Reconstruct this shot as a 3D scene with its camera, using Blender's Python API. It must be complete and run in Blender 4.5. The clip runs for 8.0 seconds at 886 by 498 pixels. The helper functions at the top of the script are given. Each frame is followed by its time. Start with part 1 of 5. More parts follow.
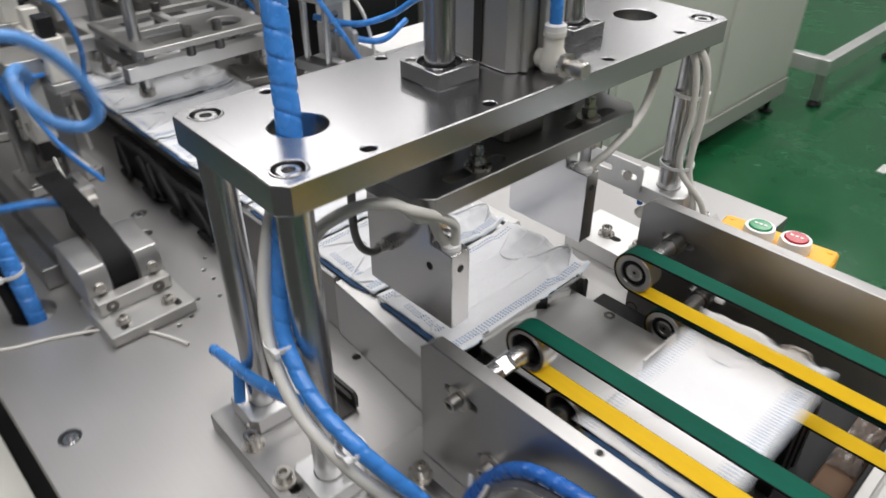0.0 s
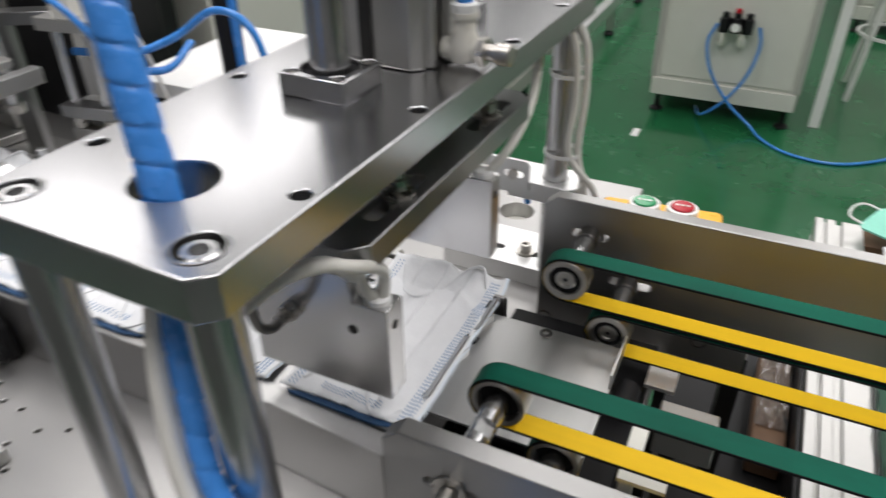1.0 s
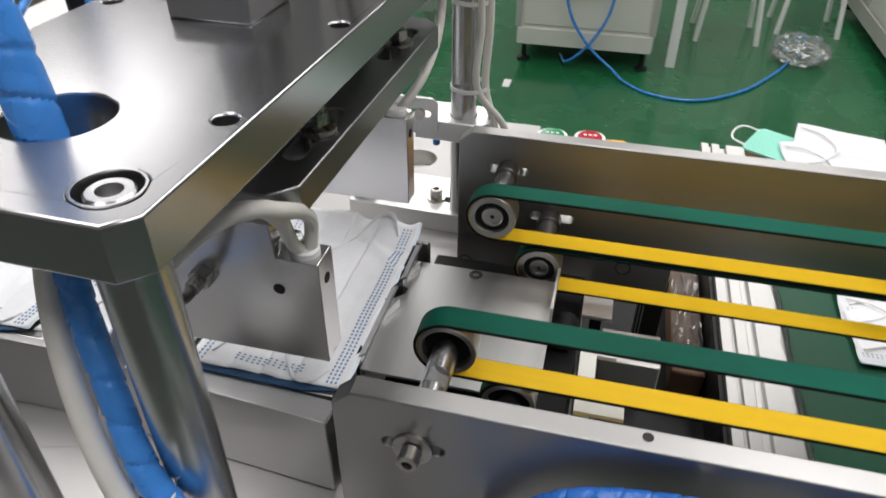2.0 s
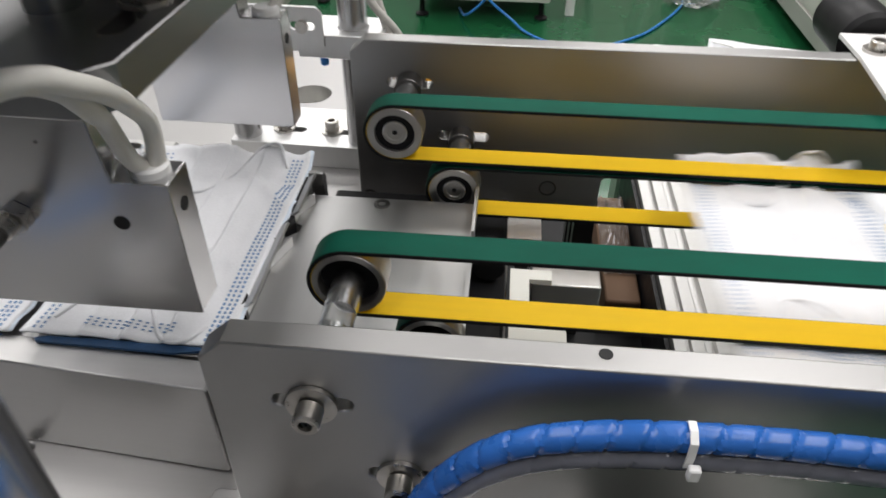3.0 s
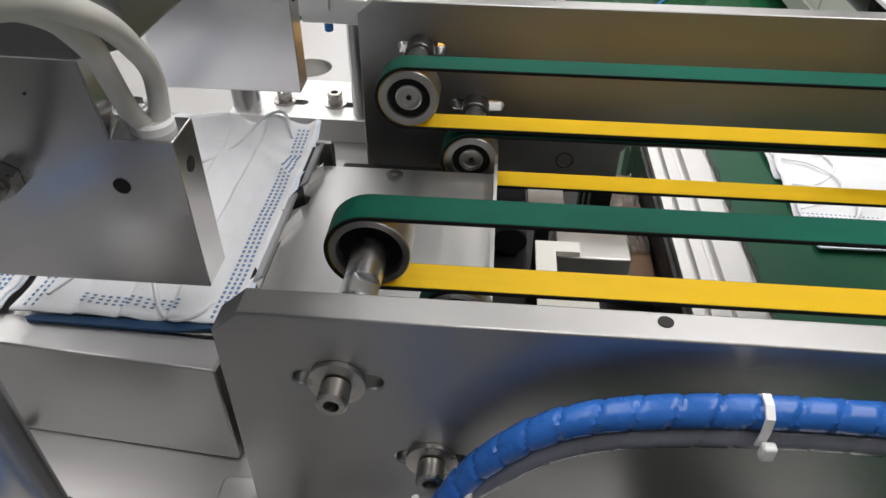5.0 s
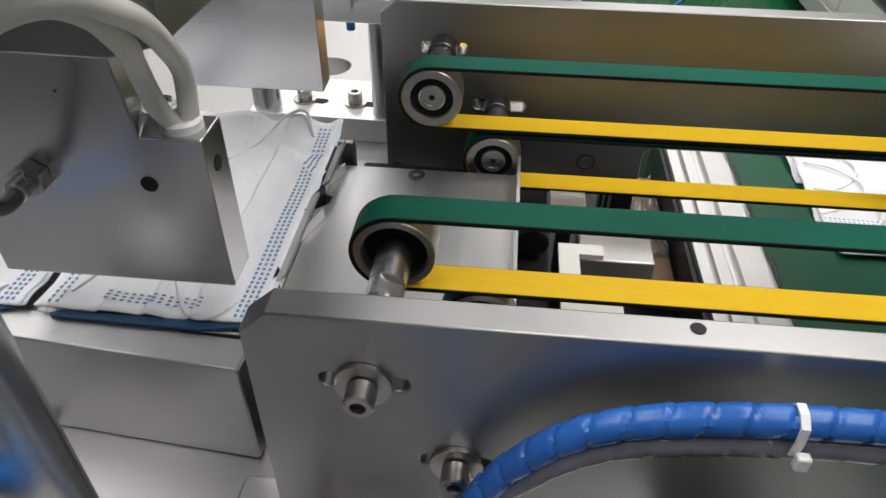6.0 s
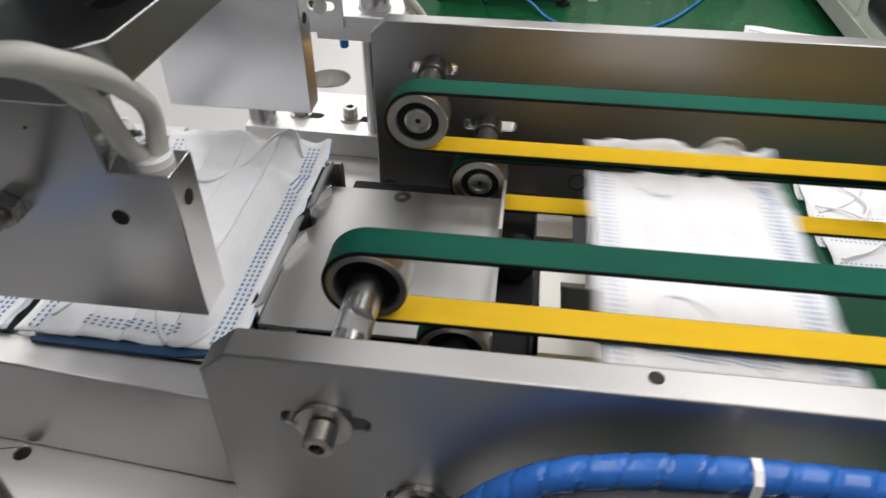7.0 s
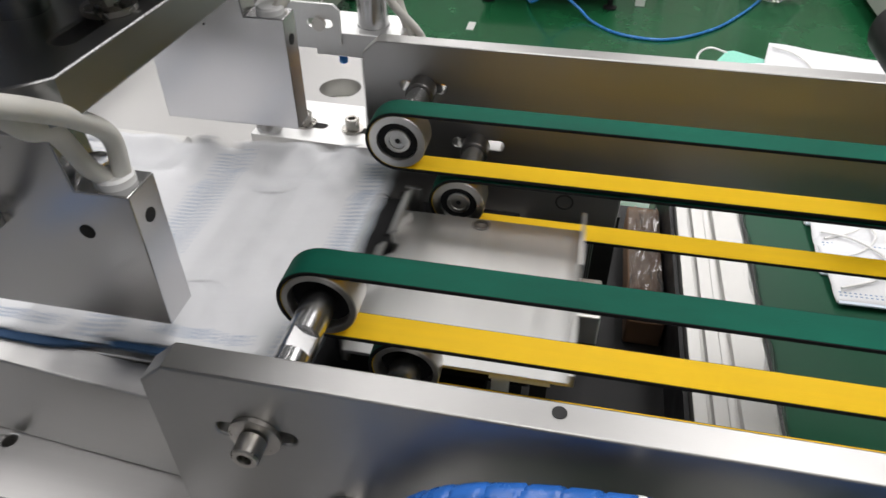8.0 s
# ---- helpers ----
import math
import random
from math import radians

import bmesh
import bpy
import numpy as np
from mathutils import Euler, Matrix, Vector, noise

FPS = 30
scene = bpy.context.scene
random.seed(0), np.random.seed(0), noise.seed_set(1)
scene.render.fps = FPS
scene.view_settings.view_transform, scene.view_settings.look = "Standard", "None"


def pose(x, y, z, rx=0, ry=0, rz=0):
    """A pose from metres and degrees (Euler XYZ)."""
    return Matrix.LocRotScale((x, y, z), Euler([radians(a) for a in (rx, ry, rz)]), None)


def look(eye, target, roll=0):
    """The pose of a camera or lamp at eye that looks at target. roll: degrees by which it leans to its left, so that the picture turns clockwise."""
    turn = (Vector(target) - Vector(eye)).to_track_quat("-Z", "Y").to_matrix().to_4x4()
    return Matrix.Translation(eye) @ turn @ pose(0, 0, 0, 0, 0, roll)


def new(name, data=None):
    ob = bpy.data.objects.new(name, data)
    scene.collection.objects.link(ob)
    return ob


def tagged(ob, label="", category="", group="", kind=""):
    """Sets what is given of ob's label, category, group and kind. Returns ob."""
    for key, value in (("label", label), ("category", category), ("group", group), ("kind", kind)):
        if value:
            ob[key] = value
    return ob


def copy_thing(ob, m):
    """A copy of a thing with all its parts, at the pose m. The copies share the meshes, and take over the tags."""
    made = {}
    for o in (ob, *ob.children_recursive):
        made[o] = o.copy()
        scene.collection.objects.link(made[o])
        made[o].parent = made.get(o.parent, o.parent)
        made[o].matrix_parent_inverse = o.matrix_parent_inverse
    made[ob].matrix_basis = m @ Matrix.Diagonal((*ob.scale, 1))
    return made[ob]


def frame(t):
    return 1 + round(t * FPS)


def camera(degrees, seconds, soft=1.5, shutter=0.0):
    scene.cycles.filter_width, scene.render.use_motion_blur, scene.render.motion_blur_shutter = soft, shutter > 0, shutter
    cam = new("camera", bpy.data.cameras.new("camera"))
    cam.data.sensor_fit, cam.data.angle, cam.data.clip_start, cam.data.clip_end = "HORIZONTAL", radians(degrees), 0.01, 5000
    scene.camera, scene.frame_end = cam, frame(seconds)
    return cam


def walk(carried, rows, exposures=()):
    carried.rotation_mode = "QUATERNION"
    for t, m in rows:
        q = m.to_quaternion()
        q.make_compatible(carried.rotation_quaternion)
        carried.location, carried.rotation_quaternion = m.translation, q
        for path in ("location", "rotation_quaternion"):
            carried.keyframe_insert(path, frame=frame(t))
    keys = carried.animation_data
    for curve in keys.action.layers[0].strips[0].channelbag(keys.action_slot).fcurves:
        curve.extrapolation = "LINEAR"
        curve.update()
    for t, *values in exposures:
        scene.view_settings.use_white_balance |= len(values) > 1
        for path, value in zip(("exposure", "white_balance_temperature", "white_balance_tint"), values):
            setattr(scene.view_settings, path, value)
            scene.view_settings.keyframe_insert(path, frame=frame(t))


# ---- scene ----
cam = camera(63.9, 8.0, 1.5, 0.5)
PATH = [
    (0, (0.258, -0.234, 0.439), (-0.936, 0.905, -0.692), 0.0),
    (0.5, (0.166, -0.253, 0.416), (-0.85, 1.09, -0.663), -0.7),
    (1, (0.127, -0.212, 0.395), (-0.59, 1.3, -0.7), -0.6),
    (1.2, (0.135, -0.2, 0.383), (-0.491, 1.351, -0.714), -0.4),
    (2.3, (0.082, -0.203, 0.351), (-0.219, 1.363, -0.855), 0.4),
    (2.5, (0.083, -0.19, 0.336), (-0.162, 1.376, -0.885), 0.3),
    (3, (0.091, -0.161, 0.299), (-0.055, 1.402, -0.941), 0.3),
    (3.5, (0.078, -0.146, 0.279), (-0.027, 1.405, -0.98), 0.4),
    (4, (0.071, -0.15, 0.275), (-0.027, 1.399, -0.986), 0.5),
    (5.5, (0.075, -0.149, 0.277), (-0.053, 1.397, -0.985), 0.6),
    (6, (0.068, -0.148, 0.276), (-0.075, 1.396, -0.987), 0.6),
    (6.5, (0.066, -0.145, 0.275), (-0.092, 1.398, -0.988), 0.6),
    (7, (0.084, -0.137, 0.287), (-0.103, 1.397, -0.982), 0.3),
    (7.5, (0.114, -0.128, 0.296), (-0.121, 1.397, -0.976), -0.1),
    (8, (0.122, -0.133, 0.303), (-0.184, 1.377, -0.971), -0.1),
]
walk(cam, [(t, look(eye, target, roll)) for t, eye, target, roll in PATH])

# ---- light ----
world = bpy.data.worlds.new("world")
world.use_nodes = True
scene.world = world
wn = world.node_tree.nodes
wn["Background"].inputs[0].default_value = (0.9, 0.95, 1.0, 1)
wn["Background"].inputs[1].default_value = 0.01
scene.view_settings.exposure = -0.48
FLOOR = -0.85
CEIL = 1.95


# ---- materials ----
def material(name, base, rough=0.5, metal=0.0, scale=(40, 40, 40), vary=0.12, bump=0.0, bump_scale=300.0, rvary=0.1,
             coat=0.0, trans=0.0, emit=None, emit_strength=0.0, spec=0.5, alpha=1.0):
    m = bpy.data.materials.new(name)
    m.use_nodes = True
    nt = m.node_tree
    b = nt.nodes["Principled BSDF"]
    b.inputs["Roughness"].default_value = rough
    b.inputs["Metallic"].default_value = metal
    b.inputs["Coat Weight"].default_value = coat
    b.inputs["Transmission Weight"].default_value = trans
    b.inputs["Specular IOR Level"].default_value = spec
    b.inputs["Alpha"].default_value = alpha
    if emit:
        b.inputs["Emission Color"].default_value = (*emit, 1)
        b.inputs["Emission Strength"].default_value = emit_strength
    tc = nt.nodes.new("ShaderNodeTexCoord")
    mp = nt.nodes.new("ShaderNodeMapping")
    mp.inputs["Scale"].default_value = scale
    nt.links.new(tc.outputs["Object"], mp.inputs["Vector"])
    n1 = nt.nodes.new("ShaderNodeTexNoise")
    n1.inputs["Scale"].default_value = 1.0
    n1.inputs["Detail"].default_value = 5
    nt.links.new(mp.outputs[0], n1.inputs["Vector"])
    n2 = nt.nodes.new("ShaderNodeTexNoise")
    n2.inputs["Scale"].default_value = 11.0
    n2.inputs["Detail"].default_value = 3
    nt.links.new(tc.outputs["Object"], n2.inputs["Vector"])
    mx = nt.nodes.new("ShaderNodeMath")
    mx.operation = "MULTIPLY_ADD"
    nt.links.new(n1.outputs["Fac"], mx.inputs[0])
    mx.inputs[1].default_value = 0.6
    sc = nt.nodes.new("ShaderNodeMath")
    sc.operation = "MULTIPLY"
    nt.links.new(n2.outputs["Fac"], sc.inputs[0])
    sc.inputs[1].default_value = 0.4
    nt.links.new(sc.outputs[0], mx.inputs[2])
    ramp = nt.nodes.new("ShaderNodeMapRange")
    ramp.inputs["From Min"].default_value = 0.3
    ramp.inputs["From Max"].default_value = 0.7
    ramp.inputs["To Min"].default_value = 1.0 - vary
    ramp.inputs["To Max"].default_value = 1.0 + vary
    nt.links.new(mx.outputs[0], ramp.inputs["Value"])
    mul = nt.nodes.new("ShaderNodeVectorMath")
    mul.operation = "SCALE"
    mul.inputs[0].default_value = base
    nt.links.new(ramp.outputs[0], mul.inputs["Scale"])
    nt.links.new(mul.outputs[0], b.inputs["Base Color"])
    rr = nt.nodes.new("ShaderNodeMapRange")
    rr.inputs["From Min"].default_value = 0.3
    rr.inputs["From Max"].default_value = 0.7
    rr.inputs["To Min"].default_value = max(0.02, rough - rvary)
    rr.inputs["To Max"].default_value = min(1, rough + rvary)
    nt.links.new(mx.outputs[0], rr.inputs["Value"])
    nt.links.new(rr.outputs[0], b.inputs["Roughness"])
    if bump:
        n3 = nt.nodes.new("ShaderNodeTexNoise")
        n3.inputs["Scale"].default_value = bump_scale / max(scale)
        n3.inputs["Detail"].default_value = 2
        nt.links.new(mp.outputs[0], n3.inputs["Vector"])
        bp = nt.nodes.new("ShaderNodeBump")
        bp.inputs["Strength"].default_value = bump
        bp.inputs["Distance"].default_value = 0.0006
        nt.links.new(n3.outputs["Fac"], bp.inputs["Height"])
        nt.links.new(bp.outputs[0], b.inputs["Normal"])
    return m


STEEL_X = material("ground steel, grain along x", (0.60, 0.595, 0.59), 0.34, 1, (8, 500, 500), 0.015, 0.0, 1500, 0.025)
ALU_SIDE = material("milled aluminium side plate", (0.52, 0.516, 0.51), 0.38, 1, (10, 400, 400), 0.03, 0.04, 1500, 0.05)
STEEL_Y = material("ground steel, grain along y", (0.46, 0.46, 0.47), 0.25, 1, (60, 8, 60), 0.012, 0.0, 1500, 0.010)
ALU = material("blasted aluminium", (0.58, 0.575, 0.56), 0.44, 1, (60, 60, 60), 0.04, 0.05, 2200, 0.05)
ALU_WHITE = material("milled bright aluminium", (0.80, 0.80, 0.795), 0.45, 1, (400, 8, 60), 0.03, 0.04, 1500, 0.05)
TRAY = material("bright bent sheet steel", (0.57, 0.57, 0.565), 0.40, 1, (200, 12, 60), 0.04, 0.03, 1500, 0.06)
ALU_DARK = material("dark grey metal, also for shade", (0.30, 0.30, 0.30), 0.36, 1, (300, 8, 300), 0.05, 0.0, 1500, 0.05)
PLATE = material("anodised aluminium side plate", (0.42, 0.416, 0.41), 0.41, 1, (12, 60, 60), 0.04, 0.05, 2200, 0.05)
TABLE = material("brushed stainless table", (0.46, 0.454, 0.448), 0.44, 1, (6, 420, 420), 0.03, 0.04, 1500, 0.04)
CHROME = material("polished chrome shaft", (0.52, 0.52, 0.525), 0.26, 1, (40, 40, 6), 0.02, 0.0, 900, 0.015)
HEAD_STEEL = material("fine-ground steel head", (0.62, 0.615, 0.62), 0.23, 1, (30, 30, 8), 0.02, 0.0, 900, 0.02)
BASE_STEEL = material("dull grey steel base", (0.36, 0.355, 0.35), 0.38, 1, (60, 60, 60), 0.06, 0.04, 1500, 0.05)
SCREW = material("zinc steel screw", (0.50, 0.48, 0.45), 0.30, 1, (150, 150, 150), 0.15, 0.1, 1200)
SCREW_DARK = material("black oxide screw", (0.16, 0.155, 0.15), 0.38, 1, (150, 150, 150), 0.15, 0.1, 1200)
BLACK = material("black rubber", (0.012, 0.012, 0.013), 0.6, 0, (90, 90, 90), 0.2, 0.1, 900, spec=0.15)
# Near-black stands in for the shade inside holes, slots, sockets and grooves.
RECESS_SHADE = material("near-black recess shade", (0.012, 0.012, 0.012), 0.8, 0, (90, 90, 90), 0.2)
DARK_STEEL = material("dark steel bracket", (0.045, 0.044, 0.043), 0.45, 0.7, (120, 120, 120), 0.15, 0.1, 900)
BELT_GREEN = material("green belt face", (0.004, 0.080, 0.052), 0.62, 0, (14, 60, 14), 0.32, 0.15, 2600, 0.08, spec=0.10)
BELT_YELLOW = material("yellow belt face", (0.88, 0.57, 0.014), 0.62, 0, (18, 200, 18), 0.05, 0.25, 2600, 0.06, spec=0.2)
PULLEY = material("pulley rim", (0.56, 0.55, 0.53), 0.36, 1, (150, 150, 150), 0.06, 0.1, 1200)
CABLE_WHITE = material("white cable jacket", (0.78, 0.765, 0.72), 0.48, 0, (60, 60, 60), 0.06, 0.05, 800)
CABLE_GREY = material("grey cable jacket", (0.16, 0.155, 0.15), 0.5, 0, (60, 60, 60), 0.1, 0.05, 800)
BLUE = material("blue spiral wrap", (0.06, 0.27, 0.76), 0.25, 0, (90, 90, 90), 0.16, 0.1, 700)
BLUE_DULL = material("dull blue spiral wrap", (0.025, 0.125, 0.44), 0.28, 0, (90, 90, 90), 0.16, 0.1, 700, spec=0.4)
BLUE_PALE = material("pale blue air tube", (0.10, 0.29, 0.66), 0.30, 0, (60, 60, 60), 0.1, 0.03, 700)
BLUE_TUBE = material("blue air tube", (0.05, 0.25, 0.70), 0.25, 0, (60, 60, 60), 0.1, 0.03, 700)
SMOKE = material("clear spiral wrap over dark cable", (0.15, 0.155, 0.185), 0.20, 0, (60, 60, 60), 0.25, 0.05, 700)
NYLON = material("white nylon", (0.80, 0.80, 0.79), 0.4, 0, (80, 80, 80), 0.04, 0.05, 700)
IVORY = material("ivory plastic", (0.70, 0.68, 0.62), 0.4, 0, (80, 80, 80), 0.05, 0.05, 700)
CLOTH = material("white nonwoven cloth", (0.77, 0.78, 0.80), 0.9, 0, (900, 900, 900), 0.05, 0.5, 2500, 0.05, spec=0.2)
CLOTH_BLUE = material("pale blue nonwoven cloth", (0.70, 0.78, 0.87), 0.85, 0, (900, 900, 900), 0.08, 0.5, 2500, 0.05, spec=0.2)
INK = material("blue weld marks", (0.14, 0.26, 0.45), 0.8, 0, (300, 300, 300), 0.15)
DARK_BLUE = material("dark blue folded lining", (0.016, 0.055, 0.13), 0.8, 0, (300, 60, 60), 0.2)
MINT = material("mint loop", (0.25, 0.62, 0.50), 0.7, 0, (300, 300, 300), 0.1)
CREAM = material("cream powder-coated panel", (0.62, 0.62, 0.57), 0.42, 0, (4, 4, 4), 0.04, 0.15, 900)
GREY_TRIM = material("grey panel edge", (0.40, 0.40, 0.37), 0.45, 0, (6, 6, 6), 0.05, 0.1, 900)
FLOOR_MAT = material("green epoxy floor", (0.012, 0.115, 0.042), 0.24, 0, (2.2, 2.2, 2.2), 0.16, 0.12, 60, 0.10, coat=0.2)
CROSS_BELT = material("dark green conveyor belt", (0.010, 0.066, 0.034), 0.38, 0, (14, 14, 14), 0.12, 0.1, 1500, spec=0.22)
ORANGE = material("orange-yellow box", (0.86, 0.44, 0.035), 0.42, 0, (40, 40, 40), 0.04, 0.1, 900)
GREEN_BTN = material("green push cap", (0.01, 0.26, 0.09), 0.22, 0, (40, 40, 40), 0.05)
RED_BTN = material("red push cap", (0.40, 0.014, 0.025), 0.22, 0, (40, 40, 40), 0.05)
CARD = material("brown cardboard", (0.15, 0.085, 0.048), 0.8, 0, (12, 12, 120), 0.1, 0.2, 500)
WALL = material("grey-white painted wall", (0.36, 0.36, 0.35), 0.7, 0, (2, 2, 2), 0.04)
GREY_SCREEN = material("grey unseen screen", (0.15, 0.15, 0.148), 0.7, 0, (2, 2, 2), 0.04)
CEILING = material("grey ceiling panel", (0.30, 0.30, 0.295), 0.8, 0, (2, 2, 2), 0.03)
LAMP = material("lit tube panel", (0.9, 0.9, 0.9), 0.5, 0, emit=(1.0, 0.965, 0.962), emit_strength=3.0)
BAG = material("clear plastic film", (0.85, 0.86, 0.86), 0.12, 0, (30, 30, 30), 0.06, 0.6, 60, 0.05, trans=0.92)
# Also on the sheets and boxes that stand in for dark gaps.
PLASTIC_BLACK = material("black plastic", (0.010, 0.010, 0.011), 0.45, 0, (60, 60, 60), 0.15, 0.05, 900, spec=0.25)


# ---- building helpers ----
def thing(name, label, category, m=None, group="", kind=""):
    ob = new(name)
    ob.empty_display_size = 0.02
    if m is not None:
        ob.matrix_basis = m
    return tagged(ob, label, category, group, kind)


def part(name, bm, mat, parent=None, label="", bevel=0.0, smooth=True, kind=""):
    me = bpy.data.meshes.new(name)
    bmesh.ops.recalc_face_normals(bm, faces=bm.faces[:])
    bm.to_mesh(me)
    bm.free()
    me.materials.append(mat)
    if smooth:
        me.shade_smooth()
        me.set_sharp_from_angle(angle=radians(32))
    ob = new(name, me)
    if parent is not None:
        ob.parent = parent
    if bevel:
        mod = ob.modifiers.new("bevel", "BEVEL")
        mod.width, mod.segments, mod.limit_method, mod.angle_limit = bevel, 2, "ANGLE", radians(50)
    return tagged(ob, label, kind=kind)


def B():
    return bmesh.new()


def box(bm, x0, x1, y0, y1, z0, z1, m=None):
    vs = [bm.verts.new((x, y, z)) for x in (x0, x1) for y in (y0, y1) for z in (z0, z1)]
    for f in ((0, 1, 3, 2), (4, 6, 7, 5), (0, 4, 5, 1), (2, 3, 7, 6), (0, 2, 6, 4), (1, 5, 7, 3)):
        bm.faces.new([vs[i] for i in f])
    if m is not None:
        bmesh.ops.transform(bm, matrix=m, verts=vs)
    return bm


def turned(bm, profile, centre=(0, 0, 0), axis="z", seg=32):
    """A body of revolution: (radius, height) pairs along the axis."""
    rings = []
    ax = {"x": lambda a, b, h: (h, a, b), "y": lambda a, b, h: (b, h, a), "z": lambda a, b, h: (a, b, h)}[axis]
    c = Vector(centre)
    for r, h in profile:
        if r < 1e-6:
            rings.append([bm.verts.new(c + Vector(ax(0, 0, h)))])
        else:
            rings.append([bm.verts.new(c + Vector(ax(r * math.cos(2 * math.pi * i / seg), r * math.sin(2 * math.pi * i / seg), h))) for i in range(seg)])
    for a, b in zip(rings, rings[1:]):
        for i in range(seg):
            j = (i + 1) % seg
            if len(a) == 1 and len(b) == 1:
                continue
            if len(a) == 1:
                bm.faces.new((a[0], b[i], b[j]))
            elif len(b) == 1:
                bm.faces.new((a[i], b[0], a[j]))
            else:
                bm.faces.new((a[i], b[i], b[j], a[j]))
    return bm


def rod(bm, centre, axis, r, h0, h1, seg=28, ch=0.0006):
    return turned(bm, [(0, h0), (r - ch, h0), (r, h0 + ch), (r, h1 - ch), (r - ch, h1), (0, h1)], centre, axis, seg)


def hexrod(bm, centre, axis, r, h0, h1):
    return turned(bm, [(0, h0), (r, h0), (r, h1), (0, h1)], centre, axis, 6)


PLANES = {"xy": Matrix(((1, 0, 0, 0), (0, 1, 0, 0), (0, 0, 1, 0), (0, 0, 0, 1))),
          "xz": Matrix(((1, 0, 0, 0), (0, 0, 1, 0), (0, 1, 0, 0), (0, 0, 0, 1))),
          "yz": Matrix(((0, 0, 1, 0), (1, 0, 0, 0), (0, 1, 0, 0), (0, 0, 0, 1)))}


def ring_pts(u, v, r, n=24):
    return [(u + r * math.cos(2 * math.pi * i / n), v + r * math.sin(2 * math.pi * i / n)) for i in range(n)]


def slot_pts(u, v, length, r, n=8):
    h = length / 2 - r
    right = [(u + h + r * math.cos(a), v + r * math.sin(a)) for a in [(-0.5 + i / n) * math.pi for i in range(n + 1)]]
    left = [(u - h - r * math.cos(a), v - r * math.sin(a)) for a in [(-0.5 + i / n) * math.pi for i in range(n + 1)]]
    return right + left


def slab(bm, outline, holes, w0, w1, plane="xy", m=None):
    """A plate of any outline with through holes, from w0 to w1 across the plane."""
    mt = PLANES[plane] if m is None else m @ PLANES[plane]
    sides = []
    made = []
    for w in (w0, w1):
        edges, loops = [], []
        for loop in [outline, *holes]:
            vs = [bm.verts.new(mt @ Vector((u, v, w))) for u, v in loop]
            loops.append(vs)
            edges += [bm.edges.new((a, b)) for a, b in zip(vs, vs[1:] + vs[:1])]
        made.append(loops)
        n = (mt.to_3x3() @ Vector((0, 0, 1))).normalized()
        bmesh.ops.triangle_fill(bm, edges=edges, use_beauty=True, use_dissolve=False, normal=n)
    for la, lb in zip(*made):
        for i in range(len(la)):
            j = (i + 1) % len(la)
            bm.faces.new((la[i], la[j], lb[j], lb[i]))
    return bm


def rect(u0, u1, v0, v1, c=0.0, corners=(1, 1, 1, 1)):
    """A rectangle with chamfered corners, from lower left round."""
    out = []
    for (u, v), (du, dv), k in zip(((u0, v0), (u1, v0), (u1, v1), (u0, v1)), ((1, 1), (-1, 1), (-1, -1), (1, -1)), corners):
        if c and k:
            a, b = (u + du * c, v), (u, v + dv * c)
            out += [b, a] if du * dv > 0 else [a, b]
        else:
            out.append((u, v))
    return out


def spline(points, n=10):
    pts = [Vector(p) for p in points]
    pts = [pts[0] * 2 - pts[1]] + pts + [pts[-1] * 2 - pts[-2]]
    out = []
    for i in range(1, len(pts) - 2):
        a, b, c, d = pts[i - 1:i + 3]
        for k in range(n):
            t = k / n
            out.append(0.5 * (2 * b + (c - a) * t + (2 * a - 5 * b + 4 * c - d) * t * t + (3 * b - a - 3 * c + d) * t ** 3))
    out.append(pts[-2])
    return out


def tube(bm, points, r, seg=12, n=10, wrap=0.0, pitch=0.012):
    """A round hose along a smooth path; wrap: the step of a spiral sleeve's turns."""
    path = spline(points, n)
    if wrap:
        fine = []
        for a, b in zip(path, path[1:]):
            k = max(1, int((b - a).length / 0.0008))
            fine += [a.lerp(b, i / k) for i in range(k)]
        path = fine + [path[-1]]
    side = None
    rings = []
    dist = 0.0
    for i, p in enumerate(path):
        d = (path[min(i + 1, len(path) - 1)] - path[max(i - 1, 0)]).normalized()
        if side is None:
            side = d.orthogonal().normalized()
        side = (side - d * side.dot(d)).normalized()
        up = d.cross(side)
        if i:
            dist += (p - path[i - 1]).length
        ring = []
        for k in range(seg):
            a = 2 * math.pi * k / seg
            rr = r
            if wrap:
                ph = (dist / pitch + k / seg) % 1.0
                rr = r - wrap if ph < 0.13 else r + wrap * 0.35 * (ph - 0.5)
            ring.append(bm.verts.new(p + (side * math.cos(a) + up * math.sin(a)) * rr))
        rings.append(ring)
    for a, b in zip(rings, rings[1:]):
        for k in range(seg):
            j = (k + 1) % seg
            bm.faces.new((a[k], a[j], b[j], b[k]))
    bm.faces.new(rings[0][::-1])
    bm.faces.new(rings[-1])
    return bm


def cap_screw(parent, x, y, z, axis="z", r=0.0065, h=0.008, flip=1, washer=0.0095, mat=None, name="cap_screw"):
    """A socket head screw with its washer, seated at (x, y, z)."""
    mat = mat or SCREW
    f = flip
    c = (x, y, z)
    bm = turned(B(), [(0, f * 0.001), (r, f * 0.001), (r, f * (h - 0.0007)), (r - 0.0007, f * h), (r * 0.52, f * h), (r * 0.50, f * (h - 0.0005)),
                      (r * 0.48, f * h * 0.45), (0, f * h * 0.45)], c, axis, 24)
    s = part(name, bm, mat, parent)
    if washer:
        part("washer", turned(B(), [(0, 0), (washer, 0), (washer, f * 0.0016), (0, f * 0.0016)], c, axis, 28), SCREW, s)
    return s


